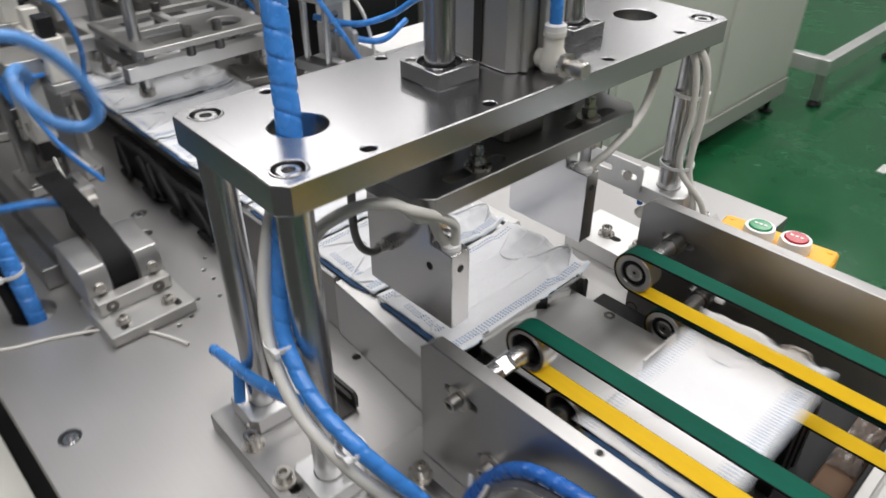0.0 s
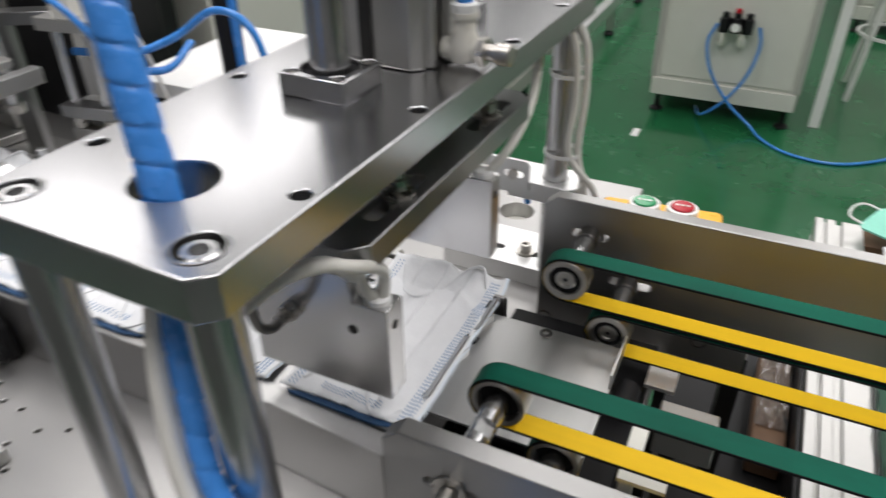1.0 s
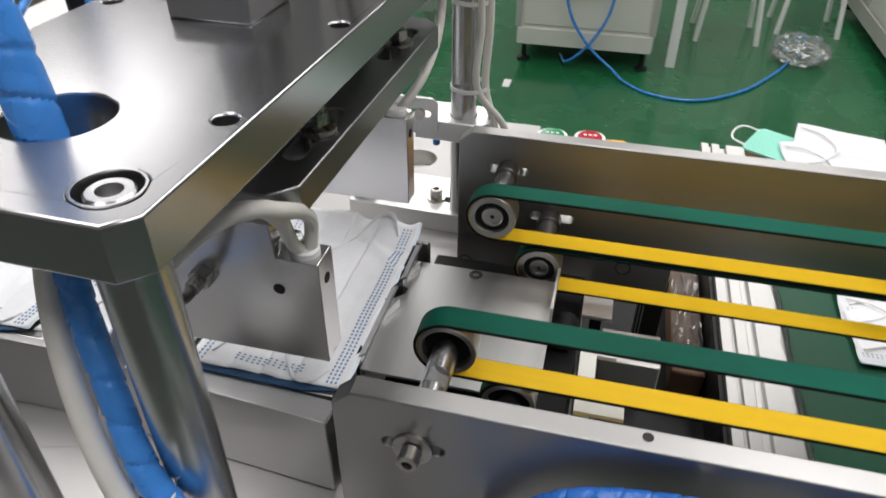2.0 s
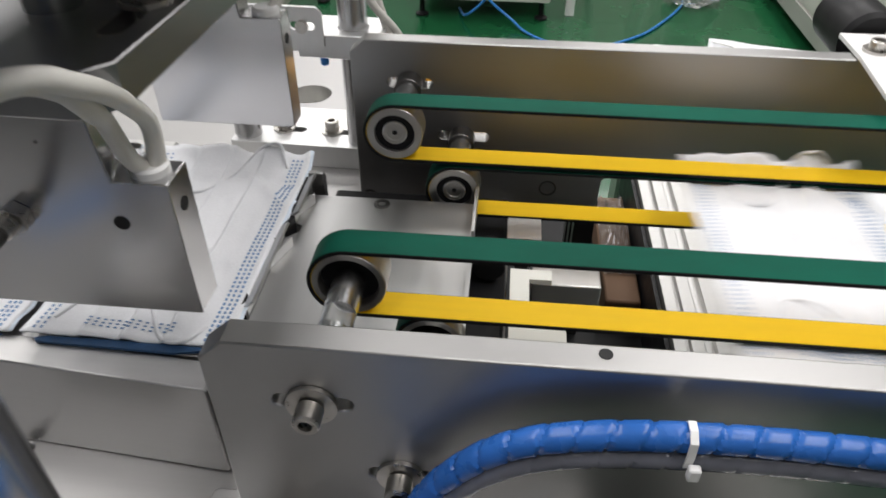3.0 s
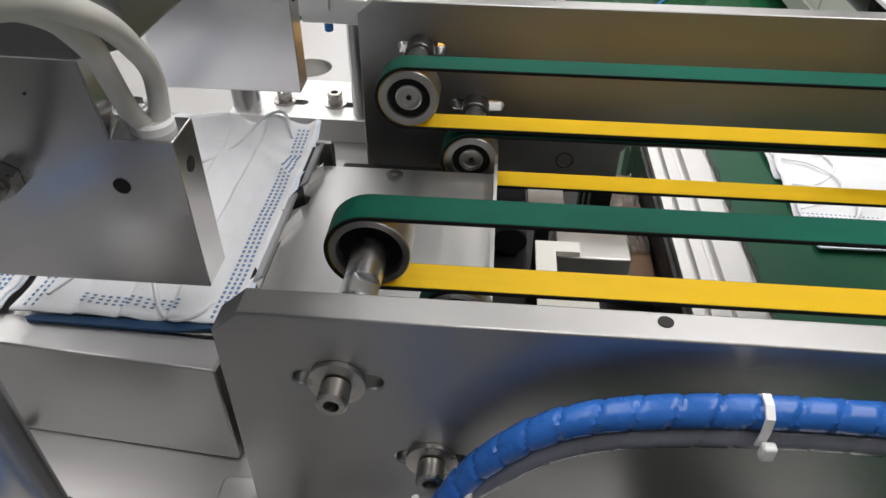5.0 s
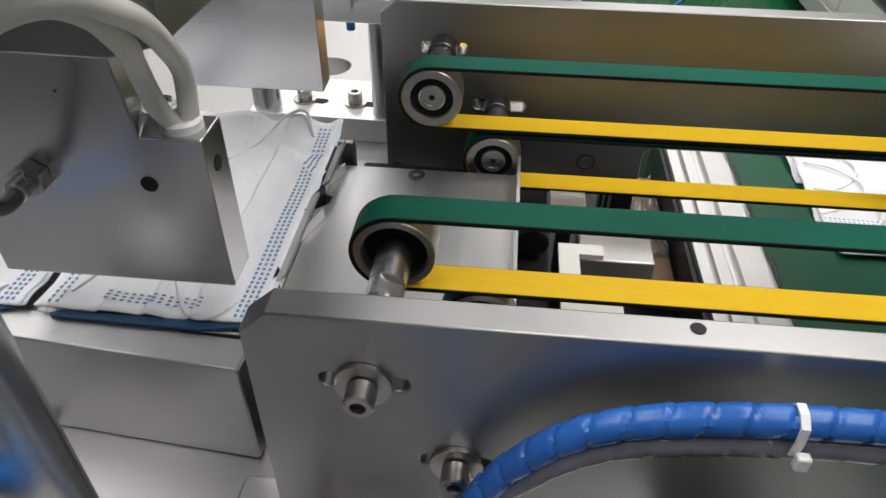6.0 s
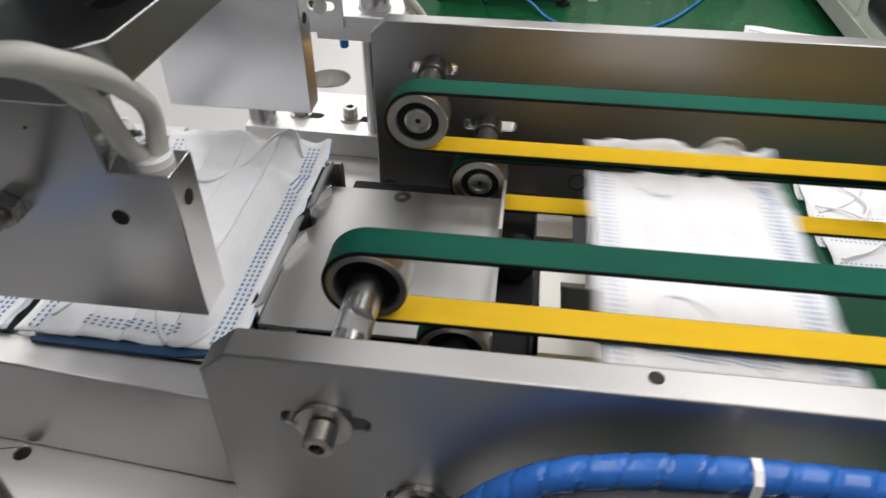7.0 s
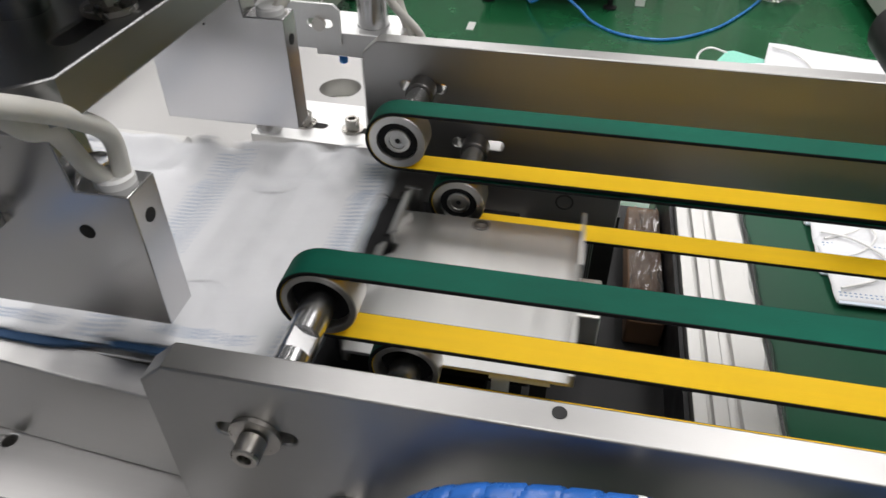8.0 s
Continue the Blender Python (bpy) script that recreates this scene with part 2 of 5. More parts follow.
def counterbore(parent, x, y, z, r=0.0095):
    """A socket screw sunk in a counterbore, with its bright rim."""
    bm = turned(B(), [(r * 0.98, -0.007), (r * 0.98, 0.0004), (r * 1.06, 0.0004), (r * 1.06, 0)], (x, y, z), "z", 32)
    part("counterbore_rim", bm, CHROME, parent)
    part("bore_floor", turned(B(), [(0, -0.007), (r * 0.98, -0.007)], (x, y, z), "z", 24), RECESS_SHADE, parent)
    bm = turned(B(), [(r * 0.74, -0.0068), (r * 0.74, -0.0012), (r * 0.66, -0.0006), (r * 0.40, -0.0006), (r * 0.38, -0.005), (0, -0.005)], (x, y, z), "z", 28)
    part("sunk_screw", bm, CHROME, parent)


# ---- room ----
def room():
    fl = part("floor", box(B(), -5, 5, -4, 7, FLOOR - 0.05, FLOOR), FLOOR_MAT, None, smooth=False)
    tagged(fl, "glossy green epoxy factory floor", "floor", kind="structure")
    # The dark south wall is added, unseen, to block floor light from reflections.
    for nm, args in (("wall_north", (-5, 5, 7, 7.1)), ("south_screen", (-5, 5, -1.08, -0.98)), ("wall_west", (-5.1, -5, -4, 7)), ("wall_east", (5, 5.1, -4, 7))):
        w = part(nm, box(B(), *args, FLOOR, CEIL), GREY_SCREEN if nm == "south_screen" else WALL, None, smooth=False)
        tagged(w, "plain unseen wall added to close the hall", "wall", kind="structure")
    c = part("ceiling", box(B(), -5, 5, -4, 7, CEIL, CEIL + 0.05), CEILING, None, smooth=False)
    tagged(c, "plain grey panelled ceiling", "ceiling", kind="structure")


def ceiling_lights():
    # Both panels at y -0.33 are dimmed fill, added to brighten the near faces.
    for x, ys in ((-2.6, (1.3, 2.9, 5.2)), (-0.70, (-0.33, 1.0, 3.3, 5.2)), (0.95, (-0.33, 1.0, 3.3, 5.2))):
        for y in ys:
            t = thing("ceiling_light", "white lit flat panel added on the unseen ceiling", "light", pose(x, y, CEIL), "ceiling lights")
            part("frame", slab(B(), rect(-0.44, 0.44, -0.67, 0.67), [rect(-0.42, 0.42, -0.65, 0.65)], -0.05, 0.0), WALL, t)
            part("diffuser", box(B(), -0.42, 0.42, -0.65, 0.65, -0.045, -0.03), LAMP, t, smooth=False)
            lamp = bpy.data.lights.new("tube_light", "AREA")
            lamp.shape, lamp.size, lamp.size_y, lamp.energy, lamp.color = "RECTANGLE", 0.80, 1.26, LAMP_WATTS if y > 0 else 0.8 * LAMP_WATTS, (1.0, 0.965, 0.962)
            lo = new("tube_light", lamp)
            lo.matrix_basis = pose(x, y, CEIL - 0.052)


LAMP_WATTS = 18.5
room()
ceiling_lights()

# ---- the machine's table ----
TABLE_X1 = 0.10


def table():
    t = thing("machine_table", "brushed steel machine table top on a cream cabinet", "machine table")
    holes = [ring_pts(-0.40, -0.153, 0.020), ring_pts(-0.09, 0.437, 0.019), ring_pts(-0.43, -0.03, 0.006), ring_pts(-0.46, -0.012, 0.006),
             ring_pts(-0.335, -0.125, 0.006), ring_pts(-0.1358, 0.0345, 0.0036), ring_pts(-0.218, -0.186, 0.0083, 24), ring_pts(-0.505, -0.001, 0.0083, 24)]
    for x, y in ((-0.29, -0.045), (-0.285, -0.06), (-0.31, -0.028), (-0.35, 0.0), (-0.37, 0.012), (-0.30, -0.01), (-0.33, 0.0), (-0.28, 0.0)):
        holes.append(ring_pts(x, y, 0.0022, 10))
    part("table_top", slab(B(), [(-1.5, -0.212), (TABLE_X1, -0.212), (TABLE_X1, 0.280), (0.026, 0.280), (0.026, 0.545), (-1.5, 0.545)], holes, -0.018, 0), TABLE, t, bevel=0.0008)
    part("cabinet_body", box(B(), -1.48, -0.01, -0.20, 0.53, FLOOR + 0.1, -0.0185), CREAM, t, "cream panelled cabinet under the table")
    # Black sheet stands in for the shade in the gap before the ledge.
    part("gap_shade", box(B(), -1.5, TABLE_X1 - 0.012, -0.2238, -0.2005, -0.105, -0.085), PLASTIC_BLACK, t)
    part("lower_ledge", box(B(), -1.5, TABLE_X1 - 0.01, -0.262, -0.2240, -0.10, -0.06), CREAM, t)
    for x in (-1.4, -0.05):
        for y in (-0.15, 0.55):
            part("levelling_foot", turned(B(), [(0.02, 0), (0.02, 0.1), (0.035, 0.1), (0.035, 0.11)], (x, y, FLOOR - 0.005), "z", 16), PLASTIC_BLACK, t)
    for x, y in ((-0.218, -0.186), (-0.505, -0.001)):
        counterbore(t, x, y, 0.0, 0.0085)
    return t


table()

# ---- press: columns, top plate, feet ----
PF = pose(-0.031, -0.068, 0, 0, 0, -1.8)
TOP = 0.267


def press_frame():
    t = thing("press_frame", "four-column steel press frame standing on the table", "press frame", PF)
    holes = [ring_pts(-0.043, 0.033, 0.0175, 32), ring_pts(-0.043, 0.358, 0.0175, 32)]
    for x, y in ((0, 0), (-0.092, 0), (0, 0.391), (-0.092, 0.391)):
        holes.append(ring_pts(x, y, 0.0101, 28))
    for x, y in ((0.0085, 0.045), (0.0085, 0.137), (0.0085, 0.255), (0.0085, 0.345), (-0.0995, 0.045), (-0.0995, 0.137), (-0.0995, 0.255), (-0.0995, 0.345)):
        holes.append(ring_pts(x, y, 0.0042, 16))
    part("top_plate", slab(B(), rect(-0.109, 0.0165, -0.0165, 0.409, 0.0075), holes, TOP - 0.0185, TOP), STEEL_Y, t, "ground steel plate with bevelled corners", bevel=0.0009)
    for x, y in ((0, 0), (-0.092, 0), (0, 0.391), (-0.092, 0.391)):
        part("column", rod(B(), (x, y, 0), "z", 0.0105, 0.004, TOP - 0.0187), CHROME, t)
        counterbore(t, x, y, TOP)
    # near base plate with slots, and a split clamp on each column
    part("base_plate", slab(B(), rect(-0.118, 0.034, -0.035, 0.035, 0.002), [slot_pts(-0.072, -0.022, 0.022, 0.0045), slot_pts(-0.020, -0.022, 0.022, 0.0045)], 0, 0.015), BASE_STEEL, t, bevel=0.0006)
    for x in (-0.092, 0.0):
        cl = part("clamp_block", slab(B(), rect(x - 0.020, x + 0.020, -0.019, 0.019, 0.004), [ring_pts(x, 0, 0.0107, 28)], 0.0152, 0.030), ALU_WHITE, t, bevel=0.0007)
        part("split_line", box(B(), x - 0.0203, x - 0.0105, -0.0005, 0.0005, 0.0153, 0.0302), RECESS_SHADE, cl)
        cap_screw(t, x + 0.012, -0.0192, 0.0225, "y", 0.0035, 0.0035, -1, 0)
    for x in (-0.068, -0.024):
        cap_screw(t, x, -0.024, 0.015, "z", 0.0060, 0.010, 1, 0.0088)
    # far base plate
    part("base_plate", slab(B(), rect(-0.103, 0.046, 0.378, 0.440, 0.0015), [slot_pts(-0.060, 0.402, 0.024, 0.0042), slot_pts(-0.020, 0.402, 0.024, 0.0042)], 0, 0.019), ALU_WHITE, t, bevel=0.0006)
    for x in (-0.066, -0.0266):
        cap_screw(t, x, 0.402, 0.019, "z", 0.0056, 0.010, 1, 0.0088)
    return t


press_frame()


def shaft_flange(x, y, top):
    t = thing("guide_shaft", "polished guide shaft in a square flange on the top plate", "guide shaft", PF @ pose(x, y, TOP), "guide shafts")
    part("flange", slab(B(), rect(-0.019, 0.019, -0.019, 0.019, 0.0015), [ring_pts(0, 0, 0.0148, 32)] + [ring_pts(a, b, 0.0037, 14) for a in (-0.0135, 0.0135) for b in (-0.0135, 0.0135)], 0.0002, 0.0115), STEEL_Y, t, bevel=0.0008)
    part("bushing", turned(B(), [(0.0145, 0.001), (0.0145, 0.009), (0.0135, 0.0095), (0.0125, 0.0085), (0.0105, 0.0085)], (0, 0, 0), "z", 32), BLACK, t)
    part("shaft", rod(B(), (0, 0, 0), "z", 0.0102, -0.06, top), CHROME, t)
    for a in (-0.0135, 0.0135):
        for b in (-0.0135, 0.0135):
            part("flange_screw", turned(B(), [(0.0037, 0.004), (0.0037, 0.0095), (0.0033, 0.010), (0.0017, 0.010), (0.0016, 0.006), (0, 0.006)], (a, b, 0), "z", 16), SCREW, t)


shaft_flange(-0.044, 0.143, 0.20)
shaft_flange(-0.044, 0.275, 0.20)


def air_cylinder():
    t = thing("air_cylinder", "grey square aluminium air cylinder standing on the top plate", "air cylinder", PF @ pose(-0.045, 0.207, TOP))
    # body; dark strips stand in for the shade of its side grooves
    o = rect(-0.029, 0.031, -0.028, 0.028, 0.005)
    part("body", slab(B(), o, [], 0.0004, 0.21), ALU, t, bevel=0.0015)
    for v in (-0.0292, 0.0292):
        part("groove_shade", box(B(), -0.004, 0.004, min(v, v * 0.97), max(v, v * 0.97), 0.003, 0.2), DARK_STEEL, t)
    for v in (-0.016, 0.016):
        part("tie_rod", rod(B(), (0.0318, v, 0), "z", 0.0030, 0.001, 0.2), ALU, t)
    part("side_rail", box(B(), 0.032, 0.0375, -0.0045, 0.0115, 0.001, 0.2), ALU, t, bevel=0.0008)
    for k in range(5):
        part("marking", box(B(), 0.0376, 0.0379, 0.004, 0.0065, 0.032 + k * 0.0035, 0.0342 + k * 0.0035), PLASTIC_BLACK, t)
    # elbow fitting with throttle screw
    fx, fy = 0.046, -0.004
    part("elbow", turned(B(), [(0, 0.001), (0.0075, 0.001), (0.0085, 0.003), (0.0085, 0.012), (0.0065, 0.016), (0.0065, 0.024), (0.0075, 0.024), (0.0075, 0.027), (0.005, 0.027)], (fx, fy, 0.002), "z", 24), IVORY, t)
    part("elbow_arm", rod(B(), (fx, fy, 0.009), "x", 0.0062, -0.012, 0.012), IVORY, t)
    part("hex_nut", hexrod(B(), (fx, fy, 0.009), "x", 0.0082, 0.0095, 0.0135), SCREW, t)
    part("throttle_stem", turned(B(), [(0.0045, 0.013), (0.0045, 0.019), (0.0060, 0.0195), (0.0060, 0.027), (0.005, 0.028), (0, 0.028)], (fx, fy, 0.009), "x", 20), SCREW, t)
    part("release_ring", turned(B(), [(0.0072, 0.026), (0.0072, 0.031), (0.0055, 0.032), (0.0045, 0.032)], (fx, fy, 0.002), "z", 20), NYLON, t)
    part("air_tube", tube(B(), [(fx, fy, 0.022), (fx, fy - 0.001, 0.05), (fx - 0.004, fy - 0.003, 0.09), (fx - 0.012, fy - 0.006, 0.16)], 0.0042), BLUE_TUBE, t)


air_cylinder()

# ---- press: moving plate and the two heads ----
def moving_plate():
    t = thing("moving_plate", "steel plate hanging under the press top plate, coloured dark for its shade", "press plate", PF)
    # Its dark grey colour holds the shade that falls below the top plate.
    part("plate", slab(B(), rect(-0.098, 0.001, 0.089, 0.322, 0.011), [
                       [(q, p) for p, q in slot_pts(0.148, -0.013, 0.056, 0.005)][::-1], [(q, p) for p, q in slot_pts(0.272, -0.013, 0.056, 0.005)][::-1]], 0.1945, 0.210), ALU_DARK, t, bevel=0.0008)
    for y in (0.150, 0.270):
        s = part("lock_screw", turned(B(), [(0.0045, -0.02), (0.0045, 0.004), (0.0062, 0.004), (0.0062, 0.010), (0.0045, 0.0105), (0.0045, 0.018), (0, 0.018)], (-0.013, y, 0.210), "z", 6), SCREW, t)
        part("washer", turned(B(), [(0, 0), (0.0095, 0), (0.0095, 0.002), (0.007, 0.0022), (0, 0.0022)], (-0.013, y, 0.2102), "z", 24), SCREW, s)
    part("coupling", slab(B(), rect(-0.070, -0.024, 0.190, 0.232, 0.003), [], 0.2102, 0.2484), BASE_STEEL, t, bevel=0.0008)


moving_plate()


def weld_head(xl, y0, y1, z0, name, label, s):
    t = thing(name, label, "press head")
    xs, xr = -0.058, -0.033
    z1, z2 = z0 + 0.066, 0.1940
    prof = [(xl, z0), (xr, z0), (xr, z1), (xs + 0.003, z1), (xs, z1 + 0.03), (xs - 0.004, z2), (xl, z2)]
    part("block", slab(B(), prof, [], y0, y1, "xz"), HEAD_STEEL, t, "ground steel block with a stepped top", bevel=0.0007)
    yf = y0 - 0.0003
    # Each hole is a flat disc, coloured for the shade inside it.
    for x, z, r in (((-0.056, z0 + 0.047, 0.0032), (-0.079, z0 + 0.082, 0.0005)) if s > 0 else ((-0.079, z0 + 0.060, 0.0006),)):
        part("tapped_hole", turned(B(), [(0, 0), (r, 0), (r, 0.0002)], (x, yf, z), "y", 18), RECESS_SHADE, t)
    part("tapped_hole", turned(B(), [(0, 0), (0.0030, 0), (0.0030, -0.0002)], (xr + 0.0003, (y0 + y1) / 2, z0 + 0.052), "x", 18), RECESS_SHADE, t)
    part("cable_socket", turned(B(), [(0.0075, 0), (0.0075, 0.003), (0.0062, 0.004), (0.0045, 0.0035), (0, 0.0035)], (xr - 0.010, (y0 + y1) / 2, z1), "z", 20), NYLON, t)
    return t


weld_head(-0.128, 0.052, 0.070, 0.086, "weld_head", "ground steel welding head with white cables, over the masks", 1)
weld_head(-0.1155, 0.208, 0.224, 0.092, "weld_head", "ground steel welding head beside the far columns", -1)

# ---- mask bed ----
def mask_bed():
    t = thing("mask_bed", "long steel bed with low side plates that carries the masks", "guide bed")
    part("bed_plate", box(B(), -0.85, -0.034, 0.052, 0.222, 0.050, 0.0585), STEEL_X, t, bevel=0.0008)
    turn = pose(-0.030, 0.0312, 0, 0, 0, -4.6)
    part("side_plate", slab(B(), rect(-0.142, 0.0, 0.0005, 0.060, 0.0012), [], 0.0, 0.0165, "xz", turn), ALU_SIDE, t, bevel=0.0008)
    part("side_plate", slab(B(), rect(-0.40, -0.175, 0.0005, 0.060, 0.002), [], 0.0455, 0.0515, "xz"), BASE_STEEL, t, bevel=0.001)
    part("side_plate", slab(B(), rect(-0.85, -0.124, 0.0005, 0.060, 0.002), [], 0.226, 0.238, "xz"), ALU, t, bevel=0.001)
    part("bed_leg", box(B(), -0.85, -0.06, 0.08, 0.19, 0.0005, 0.0498), DARK_STEEL, t)


mask_bed()

# ---- belt conveyor ----
NEAR_Y, FAR_Y, THICK, RAIL_TOP = 0.0, 0.265, 0.012, 0.125
CONV_END = 0.66
UP, LOW = (0.029, 0.097, 0.0165), (0.064, 0.0595, 0.0155)
LANES = ((0.0645, 0.0805), (0.197, 0.213))


def conveyor_frame():
    t = thing("belt_conveyor", "grey aluminium side plates of the belt conveyor", "conveyor")
    for y, z0 in ((NEAR_Y, 0.0115), (FAR_Y, 0.0012)):
        o = [(-0.0095, z0), (CONV_END, z0), (CONV_END, RAIL_TOP), (0.0, RAIL_TOP), (-0.0095, RAIL_TOP - 0.0085)]
        if y > 0:
            # the far plate is cut away over the cross conveyor
            o = [o[0], (0.161, z0), (0.1615, 0.030), (0.166, 0.0345), (CONV_END, 0.0345)] + o[2:]
        holes = [slot_pts(UP[0], UP[1], 0.030, 0.0034), slot_pts(LOW[0] - 0.004 if y == 0 else LOW[0] + 0.001, LOW[1] - (0.002 if y == 0 else -0.0005), 0.026 if y == 0 else 0.034, 0.0034)]
        p = part("side_plate", slab(B(), o, holes, y, y + THICK, "xz"), PLATE, t, bevel=0.0007)
        # Top holes are flat discs painted with the bore's shade.
        for x in (0.130, 0.33):
            if y == 0:
                part("tapped_hole", turned(B(), [(0, 0.0003), (0.0024, 0.0003), (0.0024, 0)], (x, y + 0.0075, RAIL_TOP), "z", 18), RECESS_SHADE, p)
    for x, z in ((-0.002, 0.006), (0.125, 0.022)):
        part("sunk_screw", turned(B(), [(0.0062, 0), (0.0062, -0.0005), (0.005, -0.0005), (0.0048, 0.0015), (0.0026, 0.0015), (0.0024, 0.003), (0, 0.003)], (x, FAR_Y - 0.0002, z), "y", 20), SCREW_DARK, t)
    part("foot_bar", slab(B(), rect(-0.030, 0.14, -0.034, 0.016, 0.002), [slot_pts(0.020, -0.016, 0.05, 0.0045)], 0.0002, 0.0112), STEEL_X, t, bevel=0.0006)
    cap_screw(t, 0.006, -0.016, 0.0112, "z", 0.0062, 0.011, 1, 0.0092)
    # axle screws on the outer faces
    for x, z in ((UP[0], UP[1]), (LOW[0] - 0.004, LOW[1] - 0.002)):
        part("seat_washer", turned(B(), [(0, 0), (0.0095, 0), (0.0095, -0.0018), (0.0085, -0.0020), (0, -0.0020)], (x, -0.0002, z), "y", 28), SCREW, t)
        cap_screw(t, x, -0.002, z, "y", 0.0051, 0.0088, -1, 0)
        part("seat_washer", turned(B(), [(0, 0), (0.0095, 0), (0.0095, 0.0018), (0, 0.0018)], (x, FAR_Y + THICK + 0.0002, z), "y", 28), SCREW, t)
    return t


conveyor_frame()
PULLEYS = []


def pulley_and_belt(axle, lane, side):
    x, z, r = axle
    y0, y1 = lane
    near = side == 0
    # fixed axle from the side plate
    ax = thing("axle", "polished stub axle between side plate and pulley", "axle", pose(x, 0, z), "axles")
    if near:
        part("shaft", rod(B(), (0, 0, 0), "y", 0.0072, 0.0462, y0 + 0.004), CHROME, ax)
        flat = []
        for k in range(40):
            a = 2 * math.pi * k / 40
            u, v = 0.0071 * math.cos(a), 0.0071 * math.sin(a)
            over = max(0.0, 0.50 * u + 0.866 * v - 0.0046)
            flat.append((u - 0.50 * over, v - 0.866 * over))
        part("wrench_flat", slab(B(), flat, [], 0.0362, 0.0460, "xz"), CHROME, ax)
        part("shaft_neck", rod(B(), (0, 0, 0), "y", 0.0072, 0.0124, 0.0360), CHROME, ax)
    else:
        part("shaft", rod(B(), (0, 0, 0), "y", 0.0072, y1 - 0.004, FAR_Y - 0.012), CHROME, ax)
        part("shaft_neck", rod(B(), (0, 0, 0), "y", 0.0088, FAR_Y - 0.013, FAR_Y - 0.0003), SCREW_DARK, ax)
    p = thing("pulley", "steel belt pulley with a dark bearing ring and hub screw", "pulley", pose(x, (y0 + y1) / 2, z), "belt pulleys")
    h = (y1 - y0) / 2 - 0.0002
    f = -1
    ri, dep = (0.80, 0.0055) if near else (0.70, 0.0022)
    part("rim", turned(B(), [(r * ri, f * (h - 0.001)), (r * (ri + 0.02), f * h), (r - 0.0005, f * h), (r, f * (h - 0.0005)), (r, -f * (h - 0.0005)), (r - 0.0005, -f * h), (r * (ri + 0.02), -f * h), (r * ri, -f * (h - 0.001)), (r * ri, f * (h - 0.001))], (0, 0, 0), "y", 40), PULLEY, p)
    part("bearing_ring", turned(B(), [(r * ri, f * (h - dep)), (r * 0.44, f * (h - dep)), (r * 0.44, -f * (h - 0.0022)), (r * ri, -f * (h - 0.0022)), (r * ri, f * (h - dep))], (0, 0, 0), "y", 36), BLACK, p)
    if near:
        part("hub", turned(B(), [(r * 0.44, f * (h - 0.0062)), (0, f * (h - 0.0062))], (0, 0, 0), "y", 24), BLACK, p)
    else:
        hub = part("hub", turned(B(), [(r * 0.44, f * (h - 0.003)), (r * 0.44, f * (h - 0.0012)), (r * 0.40, f * (h - 0.0008)), (r * 0.30, f * (h - 0.0010)), (r * 0.29, f * (h - 0.0018)), (r * 0.11, f * (h - 0.0018)), (r * 0.11, f * (h - 0.003)), (0, f * (h - 0.003))], (0, 0, 0), "y", 28), PULLEY, p)
        part("hub_socket", turned(B(), [(0, f * (h - 0.0016)), (r * 0.10, f * (h - 0.0016))], (0, 0, 0), "y", 6), RECESS_SHADE, hub)
    PULLEYS.append(p)
    # belt: outer green layer, thin dark edge, inner yellow layer
    x2 = CONV_END - 0.05
    b = thing("conveyor_belt", "flat belt, green outside and yellow inside, round two pulleys", "conveyor belt", None, "conveyor belts")

    def loop(rad):
        pts = [(x + rad * math.cos(a), z + rad * math.sin(a)) for a in [math.pi * (0.5 + i / 20) for i in range(21)]]
        pts += [(x2 + rad * math.cos(a), z + rad * math.sin(a)) for a in [math.pi * (-0.5 + i / 20) for i in range(21)]]
        return pts

    def band(ra, rb, inset):
        bm = B()
        a, c = loop(ra), loop(rb)
        rows = [[bm.verts.new((u, yy, w)) for u, w in pts] for yy in (y0 + inset, y1 - inset) for pts in (a, c)]
        n = len(a)
        for i in range(n):
            j = (i + 1) % n
            for p1, p2 in ((0, 1), (1, 3), (3, 2), (2, 0)):
                bm.faces.new((rows[p1][i], rows[p1][j], rows[p2][j], rows[p2][i]))
        return bm
    part("outer_layer", band(r + 0.0013, r + 0.0019, 0.0004), BELT_GREEN, b, "matt green outer face")
    part("core", band(r + 0.0001, r + 0.0017, 0.0), BLACK, b, "dark belt edge")
    part("inner_layer", band(r - 0.0002, r + 0.0003, 0.0005), BELT_YELLOW, b, "ribbed yellow inner face")
    # return pulley at the far end
    q = copy_thing(p, pose(x2, (y0 + y1) / 2, z))
    PULLEYS.append(q)


for i, lane in enumerate(LANES):
    pulley_and_belt(UP, lane, i)
    pulley_and_belt(LOW, (0.0685, 0.0785) if i == 0 else lane, i)

